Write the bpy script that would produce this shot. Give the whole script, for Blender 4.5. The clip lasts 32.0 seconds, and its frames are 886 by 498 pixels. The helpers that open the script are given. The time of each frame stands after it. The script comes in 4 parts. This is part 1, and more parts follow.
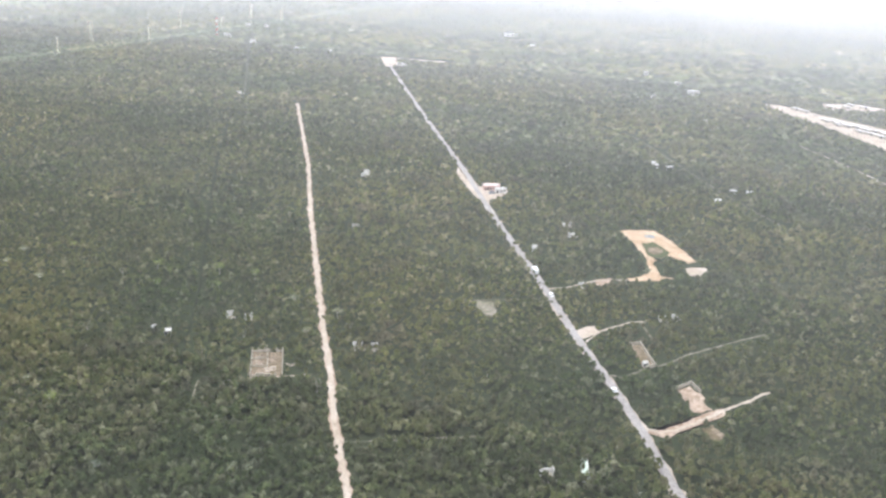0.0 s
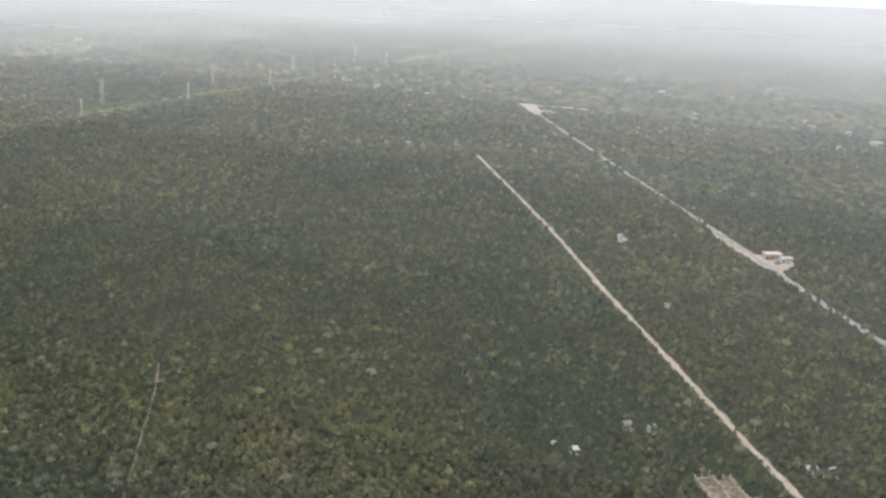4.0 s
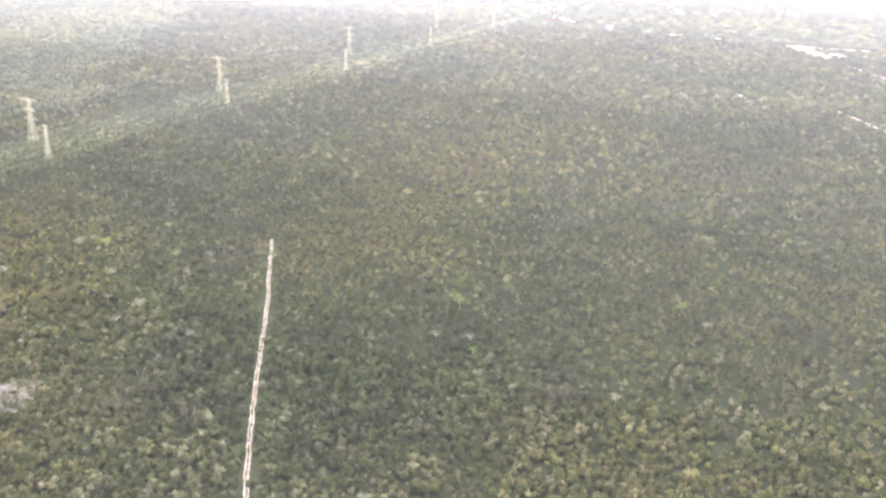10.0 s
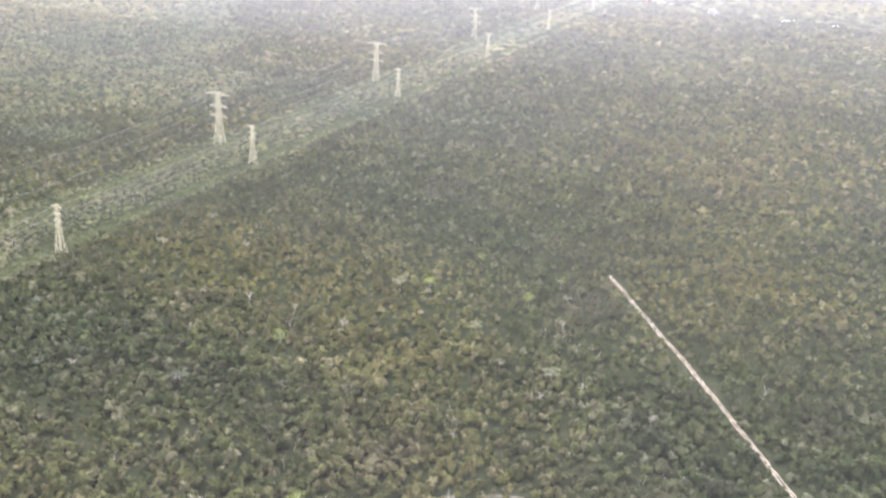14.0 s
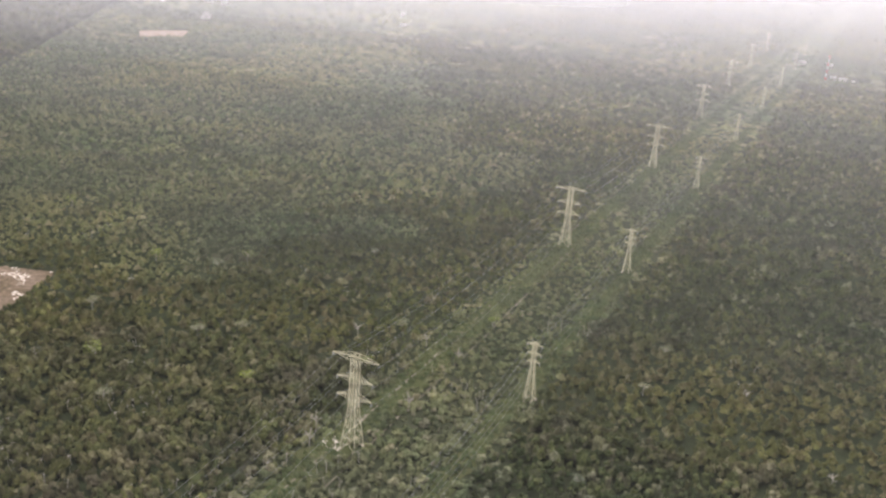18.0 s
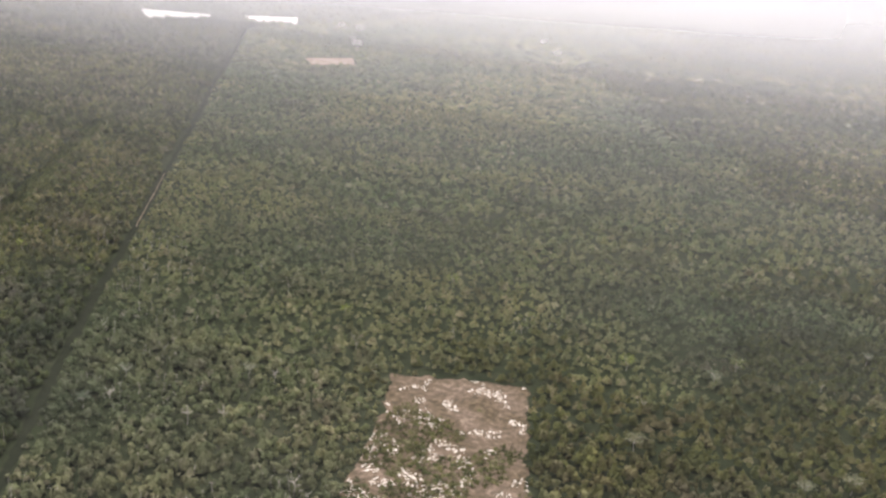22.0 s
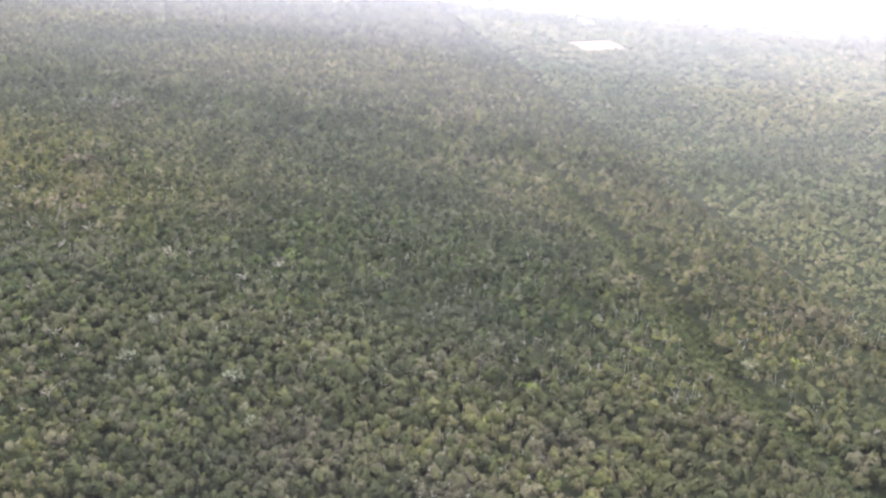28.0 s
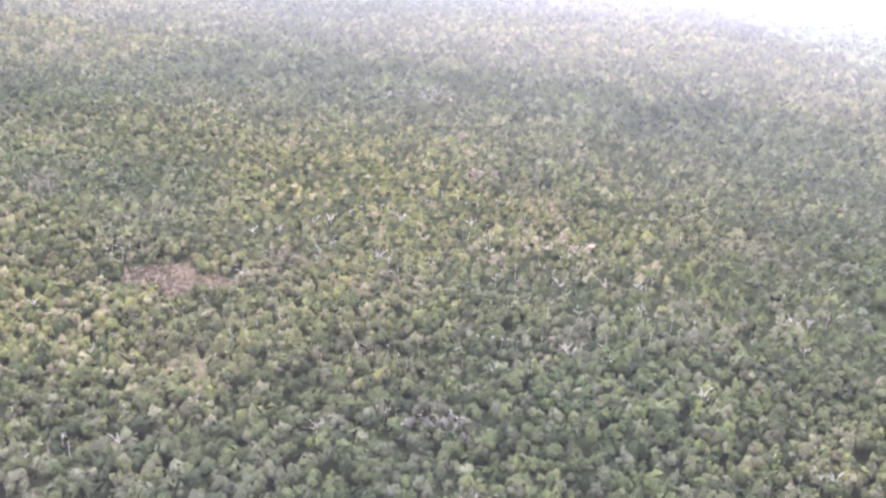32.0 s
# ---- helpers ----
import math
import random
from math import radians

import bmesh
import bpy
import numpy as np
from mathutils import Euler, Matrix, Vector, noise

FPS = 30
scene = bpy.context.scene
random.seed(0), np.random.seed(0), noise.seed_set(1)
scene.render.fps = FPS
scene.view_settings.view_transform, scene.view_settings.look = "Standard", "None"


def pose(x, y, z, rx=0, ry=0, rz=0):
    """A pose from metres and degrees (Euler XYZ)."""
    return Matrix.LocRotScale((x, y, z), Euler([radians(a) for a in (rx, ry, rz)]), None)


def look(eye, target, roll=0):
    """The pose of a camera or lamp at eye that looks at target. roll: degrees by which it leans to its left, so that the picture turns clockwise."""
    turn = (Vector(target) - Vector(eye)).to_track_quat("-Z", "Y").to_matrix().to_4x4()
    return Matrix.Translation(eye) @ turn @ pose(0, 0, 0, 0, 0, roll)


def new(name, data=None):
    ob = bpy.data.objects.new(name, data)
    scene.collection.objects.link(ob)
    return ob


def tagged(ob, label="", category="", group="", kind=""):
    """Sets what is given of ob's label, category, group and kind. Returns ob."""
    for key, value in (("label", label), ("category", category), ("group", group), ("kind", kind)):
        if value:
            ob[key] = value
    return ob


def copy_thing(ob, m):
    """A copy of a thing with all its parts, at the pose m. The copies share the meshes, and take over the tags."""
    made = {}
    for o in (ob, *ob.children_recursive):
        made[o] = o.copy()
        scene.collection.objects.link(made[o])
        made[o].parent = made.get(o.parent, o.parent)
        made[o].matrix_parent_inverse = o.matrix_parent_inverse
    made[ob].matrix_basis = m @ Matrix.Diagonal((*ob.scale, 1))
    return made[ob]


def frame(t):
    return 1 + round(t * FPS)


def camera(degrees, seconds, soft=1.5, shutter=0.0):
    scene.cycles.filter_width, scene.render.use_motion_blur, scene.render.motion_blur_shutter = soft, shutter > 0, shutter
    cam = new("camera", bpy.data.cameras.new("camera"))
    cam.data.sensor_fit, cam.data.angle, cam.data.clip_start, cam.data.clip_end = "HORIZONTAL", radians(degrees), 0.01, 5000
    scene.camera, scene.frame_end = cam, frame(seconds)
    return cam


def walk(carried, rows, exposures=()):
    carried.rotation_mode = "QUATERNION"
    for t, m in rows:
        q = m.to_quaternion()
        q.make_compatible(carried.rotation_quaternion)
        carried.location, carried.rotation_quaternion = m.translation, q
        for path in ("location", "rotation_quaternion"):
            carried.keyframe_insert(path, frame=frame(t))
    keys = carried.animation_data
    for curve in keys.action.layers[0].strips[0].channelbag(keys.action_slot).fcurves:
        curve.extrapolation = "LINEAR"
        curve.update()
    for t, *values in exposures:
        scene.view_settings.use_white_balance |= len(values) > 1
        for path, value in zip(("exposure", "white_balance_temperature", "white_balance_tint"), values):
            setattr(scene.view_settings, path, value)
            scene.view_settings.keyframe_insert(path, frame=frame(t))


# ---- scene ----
cam = camera(50.28, 32.0, soft=2.6)
PATH = [
    (0, (0.0, 0.0, 155.2), 23.34, -19.41, 2.53),
    (0.5, (-19.8, 0.0, 154.1), 22.50, -19.70, 2.47),
    (1, (-39.5, 0.0, 153.0), 22.45, -19.73, 2.44),
    (1.5, (-59.3, 0.0, 151.9), 22.75, -19.56, 2.59),
    (2, (-79.0, 0.1, 150.8), 22.68, -19.56, 2.90),
    (2.5, (-98.8, 0.1, 149.8), 22.53, -20.17, 2.94),
    (3, (-118.5, 0.1, 148.7), 22.67, -20.85, 2.64),
    (3.5, (-138.3, 0.1, 147.6), 22.96, -19.15, 2.64),
    (4, (-158.1, 0.1, 146.5), 23.93, -17.06, 2.71),
    (4.5, (-177.8, 0.1, 145.4), 25.10, -16.38, 2.71),
    (6.5, (-256.9, 0.1, 141.1), 25.19, -17.92, 2.31),
    (7, (-276.6, 0.2, 140.0), 25.05, -17.84, 2.35),
    (7.5, (-296.4, 0.2, 138.9), 25.04, -17.64, 2.39),
    (8, (-316.2, 0.2, 137.8), 25.45, -17.82, 2.16),
    (8.5, (-335.9, 0.2, 136.7), 26.54, -19.43, 1.58),
    (9, (-355.7, 0.2, 135.6), 25.84, -20.16, 1.50),
    (9.5, (-375.5, 0.2, 134.6), 26.09, -20.64, 1.50),
    (10, (-395.2, 0.2, 133.5), 25.95, -20.95, 1.63),
    (10.5, (-415.0, 0.2, 132.4), 25.46, -21.24, 1.44),
    (11, (-434.8, 0.2, 131.3), 24.86, -21.43, 1.48),
    (11.5, (-454.5, 0.2, 130.3), 25.47, -21.55, 1.49),
    (12, (-474.3, 0.2, 129.2), 25.44, -21.75, 1.66),
    (12.5, (-494.1, 0.2, 128.1), 24.64, -22.08, 1.58),
    (13, (-513.8, 0.2, 127.0), 23.93, -22.18, 1.80),
    (13.5, (-533.6, 0.2, 126.0), 23.51, -22.20, 2.22),
    (14, (-553.4, 0.2, 124.9), 22.42, -22.32, 3.16),
    (14.5, (-573.2, 0.2, 123.8), 24.40, -22.19, 3.28),
    (15, (-592.9, 0.2, 122.8), 24.88, -21.10, 3.36),
    (15.5, (-612.7, 0.2, 121.7), 24.23, -19.75, 2.99),
    (17.5, (-691.8, 0.2, 117.4), 22.80, -18.76, 4.46),
    (18, (-711.6, 0.2, 116.4), 23.45, -18.95, 4.41),
    (18.5, (-731.4, 0.2, 115.3), 23.94, -19.51, 4.32),
    (19, (-751.1, 0.2, 114.2), 23.94, -19.60, 4.55),
    (19.5, (-770.9, 0.2, 113.2), 24.65, -19.09, 4.39),
    (20, (-790.7, 0.2, 112.1), 24.38, -18.73, 4.60),
    (20.5, (-810.5, 0.2, 111.0), 24.16, -18.45, 4.70),
    (21, (-830.3, 0.2, 110.0), 23.48, -18.25, 5.36),
    (21.5, (-850.1, 0.2, 108.9), 24.69, -18.30, 5.29),
    (22, (-869.8, 0.2, 107.9), 24.86, -17.96, 4.95),
    (22.5, (-889.6, 0.2, 106.8), 24.07, -17.71, 3.43),
    (23, (-909.4, 0.2, 105.8), 24.82, -18.43, 3.12),
    (23.5, (-929.2, 0.2, 104.7), 26.37, -18.63, 2.36),
    (24, (-949.0, 0.2, 103.6), 27.70, -19.56, 1.86),
    (24.5, (-968.8, 0.2, 102.6), 26.09, -20.03, 1.28),
    (26.5, (-1047.9, 0.1, 98.4), 21.41, -18.83, 3.48),
    (27, (-1067.7, 0.1, 97.3), 22.61, -19.18, 3.65),
    (27.5, (-1087.5, 0.1, 96.3), 24.77, -19.77, 3.21),
    (28, (-1107.3, 0.1, 95.2), 25.41, -19.95, 2.98),
    (28.5, (-1127.1, 0.1, 94.2), 27.40, -19.69, 2.15),
    (29, (-1146.8, 0.1, 93.2), 29.10, -19.87, 1.67),
    (29.5, (-1166.6, 0.1, 92.1), 29.65, -21.10, 1.08),
    (30, (-1186.4, 0.1, 91.1), 29.27, -22.65, 0.96),
    (30.5, (-1206.2, 0.0, 90.0), 29.58, -23.59, 0.59),
    (31, (-1226.0, 0.0, 89.0), 28.70, -23.70, 0.78),
    (31.5, (-1245.8, 0.0, 87.9), 27.82, -23.04, 0.84),
    (32, (-1265.6, -0.0, 86.9), 25.64, -22.27, 2.06),
]
EXPOSURES = [(0, 1.48, 6000, 10), (2, 1.54, 6000, 10), (3, 1.66, 6000, 10), (4, 0.77, 6200, 7), (6.5, 1.36, 6500, 10), (8, 1.04, 6550, 11), (8.5, 1.1, 6550, 12), (9, 1.94, 6300, 18), (11, 2.12, 6250, 20), (12.5, 2.01, 6200, 20), (15, 1.97, 6150, 21), (17.5, 1.02, 6550, 18), (21, 1.09, 6600, 17), (22, 0.93, 6600, 16), (23, 0.95, 6550, 16), (24, 1.41, 6450, 18), (26.5, 0.68, 6350, 10), (27, 1.05, 6300, 10), (28, 1.86, 6050, 19), (29, 1.9, 6150, 25), (30, 2.66, 5970, 26), (31, 2.99, 5900, 27), (32, 2.75, 5830, 28)]
walk(cam, [(t, look(eye, Vector(eye) + Vector((-math.sin(radians(yaw)) * math.cos(radians(tilt)),
     math.cos(radians(yaw)) * math.cos(radians(tilt)), math.sin(radians(tilt)))), roll))
     for t, eye, yaw, tilt, roll in PATH], EXPOSURES)

# ---- daylight: an overcast sky and a wide, weak sun ----
SUN_UP, SUN_ROUND = radians(68), radians(-40)
world = bpy.data.worlds.new("overcast_sky")
scene.world = world
world.use_nodes = True
wn = world.node_tree.nodes
sky = wn.new("ShaderNodeTexSky")
sky.sky_type, sky.sun_disc, sky.sun_elevation, sky.sun_rotation = "NISHITA", False, SUN_UP, SUN_ROUND
sky.dust_density, sky.air_density = 6.0, 1.0
cloud = wn.new("ShaderNodeMix")
cloud.data_type = "RGBA"
cloud.inputs[0].default_value = 0.94
cloud.inputs[7].default_value = (9.2, 9.25, 9.6, 1)
world.node_tree.links.new(sky.outputs[0], cloud.inputs[6])
world.node_tree.links.new(cloud.outputs[2], wn["Background"].inputs[0])
wn["Background"].inputs[1].default_value = 0.085
sun = new("sun", bpy.data.lights.new("sun", "SUN"))
sun.data.energy, sun.data.angle, sun.data.color = 1.5, radians(50), (1.0, 0.97, 0.92)
sun.matrix_world = look((0, 0, 0), (-math.sin(SUN_ROUND) * math.cos(SUN_UP), -math.cos(SUN_ROUND) * math.cos(SUN_UP), -math.sin(SUN_UP)))


# ---- materials ----
UNIT = 0.565  # the plan below is drawn in units of this many metres


def shader(name, rough=0.8, spec=0.2, metal=0.0):
    m = bpy.data.materials.new(name)
    m.use_nodes = True
    b = m.node_tree.nodes["Principled BSDF"]
    b.inputs["Roughness"].default_value, b.inputs["Metallic"].default_value = rough, metal
    b.inputs["Specular IOR Level"].default_value = spec
    return m, m.node_tree.nodes, m.node_tree.links, b


def noise_node(n, l, scale, detail=3.0, rough=0.55, stretch=None):
    g = n.new("ShaderNodeNewGeometry")
    t = n.new("ShaderNodeTexNoise")
    t.inputs["Scale"].default_value, t.inputs["Detail"].default_value, t.inputs["Roughness"].default_value = scale / UNIT, detail, rough
    if stretch:
        s = n.new("ShaderNodeVectorMath")
        s.operation = "MULTIPLY"
        s.inputs[1].default_value = stretch
        l.new(g.outputs["Position"], s.inputs[0])
        l.new(s.outputs[0], t.inputs["Vector"])
    else:
        l.new(g.outputs["Position"], t.inputs["Vector"])
    return t.outputs["Fac"]


def ramp(n, l, source, stops):
    r = n.new("ShaderNodeValToRGB")
    while len(r.color_ramp.elements) < len(stops):
        r.color_ramp.elements.new(0.5)
    for e, (at, c) in zip(r.color_ramp.elements, stops):
        e.position, e.color = at, (*c, 1)
    l.new(source, r.inputs[0])
    return r.outputs[0]


def mixed(n, l, fac, a, b, blend="MIX"):
    m = n.new("ShaderNodeMix")
    m.data_type, m.blend_type = "RGBA", blend
    for socket, value in ((m.inputs[0], fac), (m.inputs[6], a), (m.inputs[7], b)):
        if isinstance(value, bpy.types.NodeSocket):
            l.new(value, socket)
        elif isinstance(value, tuple):
            socket.default_value = (*value, 1)
        else:
            socket.default_value = value
    return m.outputs[2]


def bump(n, l, b, height, strength, distance):
    k = n.new("ShaderNodeBump")
    k.inputs["Strength"].default_value, k.inputs["Distance"].default_value = strength, distance * UNIT
    l.new(height, k.inputs["Height"])
    l.new(k.outputs[0], b.inputs["Normal"])


def foliage(name, tones, patch, patch_scale=0.008, leaf=0.9, patch_mix=0.55):
    """Leaves: a tone for each crown, wide patches of other growth, and the small dark gaps of the leaf mass painted in.
    """
    m, n, l, b = shader(name, 0.75, 0.12)
    own = n.new("ShaderNodeAttribute")
    own.attribute_name = "tone"
    crown = ramp(n, l, own.outputs["Fac"], tones)
    wide = ramp(n, l, noise_node(n, l, patch_scale, 4.0, 0.6), [(0.40, (0, 0, 0)), (0.62, (1, 1, 1))])
    part_of = n.new("ShaderNodeMath")
    part_of.operation = "MULTIPLY"
    part_of.inputs[1].default_value = patch_mix
    l.new(wide, part_of.inputs[0])
    tone = mixed(n, l, part_of.outputs[0], crown, patch)
    dry = ramp(n, l, noise_node(n, l, 0.016, 4.0, 0.65), [(0.56, (0, 0, 0)), (0.70, (0.6, 0.6, 0.6))])
    tone = mixed(n, l, dry, tone, (0.098, 0.086, 0.066))
    stand = ramp(n, l, noise_node(n, l, 0.035, 3.0, 0.6), [(0.32, (0.66, 0.68, 0.68)), (0.5, (1.0, 1.0, 1.0)), (0.68, (1.25, 1.22, 1.15))])
    tone = mixed(n, l, 1.0, tone, stand, "MULTIPLY")
    soil = ramp(n, l, noise_node(n, l, 0.0042, 3.0, 0.5), [(0.38, (0.72, 0.81, 0.84)), (0.5, (1.0, 1.0, 1.0)), (0.62, (1.20, 1.13, 1.0))])
    tone = mixed(n, l, 1.0, tone, soil, "MULTIPLY")
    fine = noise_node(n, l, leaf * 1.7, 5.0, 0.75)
    # specks darken the bump's hollows: shade of the leaf gaps put into the colour
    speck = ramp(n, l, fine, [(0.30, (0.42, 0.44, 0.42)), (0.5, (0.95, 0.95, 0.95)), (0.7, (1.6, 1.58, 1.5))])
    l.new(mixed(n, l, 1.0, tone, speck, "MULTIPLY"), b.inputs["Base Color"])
    bump(n, l, b, fine, 0.8, 0.9)
    return m


def earth(name, tones, scale=0.5, wide=0.05, rough=0.95, relief=0.3, tint=(1, 1, 1), stretch=None):
    m, n, l, b = shader(name, rough, 0.1)
    small = noise_node(n, l, scale, 6.0, 0.65, stretch)
    base = ramp(n, l, small, tones)
    big = ramp(n, l, noise_node(n, l, wide, 3.0), [(0.35, tint), (0.65, (1, 1, 1))])
    l.new(mixed(n, l, 1.0, base, big, "MULTIPLY"), b.inputs["Base Color"])
    bump(n, l, b, small, 0.6, relief)
    return m


def paint(name, colour, stain=(0.6, 0.57, 0.52), scale=0.6, rough=0.7, metal=0.0, spec=0.3):
    m, n, l, b = shader(name, rough, spec, metal)
    marks = ramp(n, l, noise_node(n, l, scale, 5.0, 0.65), [(0.30, stain), (0.62, (1, 1, 1))])
    l.new(mixed(n, l, 1.0, colour, marks, "MULTIPLY"), b.inputs["Base Color"])
    bump(n, l, b, noise_node(n, l, 6.0, 3.0), 0.2, 0.02)
    return m


G = [(0.0, (0.036, 0.047, 0.018)), (0.18, (0.051, 0.064, 0.024)), (0.32, (0.079, 0.090, 0.031)), (0.45, (0.072, 0.068, 0.040)), (0.57, (0.087, 0.098, 0.035)), (0.68, (0.063, 0.078, 0.031)), (0.78, (0.111, 0.117, 0.042)), (0.86, (0.098, 0.090, 0.056)), (0.93, (0.140, 0.138, 0.071)), (1.0, (0.186, 0.180, 0.111))]
T = [(0.0, (0.024, 0.031, 0.014)), (0.18, (0.036, 0.046, 0.018)), (0.32, (0.060, 0.068, 0.025)), (0.45, (0.056, 0.053, 0.033)), (0.57, (0.070, 0.078, 0.026)), (0.68, (0.044, 0.055, 0.024)), (0.78, (0.092, 0.099, 0.032)), (0.88, (0.080, 0.075, 0.048)), (0.96, (0.116, 0.112, 0.063)), (1.0, (0.110, 0.110, 0.068))]
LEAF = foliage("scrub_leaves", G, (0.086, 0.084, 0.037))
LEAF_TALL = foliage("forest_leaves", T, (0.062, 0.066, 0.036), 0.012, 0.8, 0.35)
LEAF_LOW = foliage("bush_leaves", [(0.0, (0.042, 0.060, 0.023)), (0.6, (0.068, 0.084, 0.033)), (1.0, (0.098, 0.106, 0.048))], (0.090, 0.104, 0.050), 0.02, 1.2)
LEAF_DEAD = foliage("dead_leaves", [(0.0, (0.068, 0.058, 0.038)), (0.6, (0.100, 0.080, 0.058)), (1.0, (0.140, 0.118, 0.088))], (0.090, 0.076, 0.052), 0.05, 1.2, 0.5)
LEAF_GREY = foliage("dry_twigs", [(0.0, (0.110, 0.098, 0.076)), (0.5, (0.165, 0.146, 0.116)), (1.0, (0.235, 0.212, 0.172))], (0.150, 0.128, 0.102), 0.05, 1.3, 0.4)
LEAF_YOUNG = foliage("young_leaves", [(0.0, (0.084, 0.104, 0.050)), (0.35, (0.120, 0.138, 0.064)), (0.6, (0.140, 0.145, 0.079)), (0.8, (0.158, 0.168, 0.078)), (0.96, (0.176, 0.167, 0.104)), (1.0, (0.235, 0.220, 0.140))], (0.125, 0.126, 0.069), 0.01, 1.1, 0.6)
SOIL = earth("forest_floor", [(0.30, (0.021, 0.026, 0.013)), (0.55, (0.033, 0.038, 0.020)), (0.75, (0.055, 0.052, 0.034))], 0.12, 0.006, tint=(0.75, 0.85, 0.7))
# near-black ground that stands in for the shade down in the narrow cuts
CUT_SHADE = earth("shade_dark_earth", [(0.3, (0.012, 0.015, 0.008)), (0.7, (0.024, 0.027, 0.015))], 0.2, 0.02, tint=(0.8, 0.85, 0.75))
GRASS = earth("corridor_grass", [(0.25, (0.039, 0.046, 0.018)), (0.55, (0.058, 0.062, 0.027)), (0.8, (0.082, 0.078, 0.038))], 0.25, 0.03, tint=(0.8, 0.9, 0.75))
SAND = earth("pale_sand", [(0.25, (0.225, 0.185, 0.150)), (0.5, (0.335, 0.288, 0.240)), (0.8, (0.425, 0.378, 0.325))], 0.35, 0.05, tint=(0.8, 0.76, 0.70))
FAINT = earth("faint_dusty_track", [(0.30, (0.075, 0.080, 0.050)), (0.5, (0.160, 0.142, 0.112)), (0.7, (0.30, 0.262, 0.22))], 0.30, 0.05, tint=(0.7, 0.72, 0.6))
SAND_ORANGE = earth("orange_sand", [(0.25, (0.225, 0.150, 0.095)), (0.5, (0.345, 0.262, 0.180)), (0.8, (0.44, 0.365, 0.280))], 0.3, 0.06, tint=(0.78, 0.70, 0.62))
PALE_ROCK = earth("grey_weathered_rock", [(0.28, (0.066, 0.064, 0.050)), (0.5, (0.125, 0.117, 0.103)), (0.75, (0.234, 0.218, 0.199))], 0.4, 0.08, tint=(0.7, 0.72, 0.6))
LIMESTONE = earth("cleared_limestone", [(0.28, (0.085, 0.070, 0.048)), (0.48, (0.155, 0.120, 0.086)), (0.62, (0.25, 0.198, 0.152)), (0.8, (0.48, 0.415, 0.35))], 0.35, 0.08, tint=(0.55, 0.55, 0.42))
ASPHALT = earth("worn_asphalt", [(0.3, (0.20, 0.186, 0.180)), (0.7, (0.28, 0.262, 0.252))], 0.4, 0.05, 0.9, 0.05, (0.85, 0.83, 0.8))
RAW_EARTH = earth("raw_earth", [(0.25, (0.17, 0.125, 0.096)), (0.5, (0.30, 0.24, 0.19)), (0.8, (0.42, 0.36, 0.30))], 0.28, 0.07, tint=(0.72, 0.64, 0.57))
DRY_EARTH = earth("dead_litter", [(0.25, (0.070, 0.056, 0.042)), (0.7, (0.115, 0.090, 0.068))], 0.4, 0.08, tint=(0.8, 0.8, 0.75))
CUT_OVER = earth("cut_over_brown_earth", [(0.28, (0.070, 0.062, 0.040)), (0.48, (0.135, 0.100, 0.072)), (0.62, (0.215, 0.160, 0.118)), (0.8, (0.36, 0.29, 0.23))], 0.35, 0.06, tint=(0.6, 0.6, 0.5))
QUARRY_WHITE = earth("white_quarry_floor", [(0.25, (0.62, 0.60, 0.55)), (0.7, (0.80, 0.78, 0.74))], 0.2, 0.03, tint=(0.85, 0.83, 0.8))
ROCK = paint("white_rock", (0.74, 0.68, 0.60), (0.66, 0.61, 0.54), 0.8, 0.95)
ZINC = paint("galvanised_steel", (0.66, 0.62, 0.44), (0.75, 0.72, 0.66), 0.3, 0.55, 0.1)
GLASSY = paint("insulator_glass", (0.22, 0.23, 0.22), (0.8, 0.8, 0.8), 2.0, 0.3)
WIRE = paint("aluminium_wire", (0.26, 0.26, 0.25), (0.8, 0.8, 0.8), 0.3, 0.5, 0.6)
CONCRETE = paint("grey_concrete", (0.40, 0.365, 0.30), (0.62, 0.58, 0.50), 0.5, 0.9)
WHITE = paint("whitewashed_wall", (0.60, 0.585, 0.55), (0.72, 0.70, 0.66), 0.35)
PINK = paint("faded_pink_wall", (0.62, 0.42, 0.36), (0.75, 0.72, 0.7), 0.4)
PALE_GREEN = paint("pale_green_sheet", (0.44, 0.52, 0.44), (0.72, 0.72, 0.68), 0.4)
ROOF = paint("pale_flat_roof", (0.56, 0.545, 0.52), (0.68, 0.66, 0.63), 0.3)
DARK = paint("dark_opening", (0.035, 0.035, 0.04), (0.8, 0.8, 0.8), 0.5, 0.35)
RED = paint("red_mast_paint", (0.5, 0.08, 0.05), (0.8, 0.75, 0.7), 0.4)
CARWHITE = paint("white_car_paint", (0.8, 0.8, 0.8), (0.9, 0.9, 0.88), 0.5, 0.25, 0.0, 0.5)
CARGREY = paint("grey_car_paint", (0.22, 0.23, 0.25), (0.9, 0.9, 0.88), 0.5, 0.25, 0.0, 0.5)
RUBBER = paint("black_rubber", (0.03, 0.03, 0.03), (0.8, 0.8, 0.8), 1.0, 0.9)
BARK = paint("pale_bark", (0.44, 0.41, 0.35), (0.6, 0.57, 0.52), 1.5, 0.9)
DARKWATER = paint("tarpaulin", (0.10, 0.12, 0.13), (0.7, 0.7, 0.7), 0.4, 0.5)


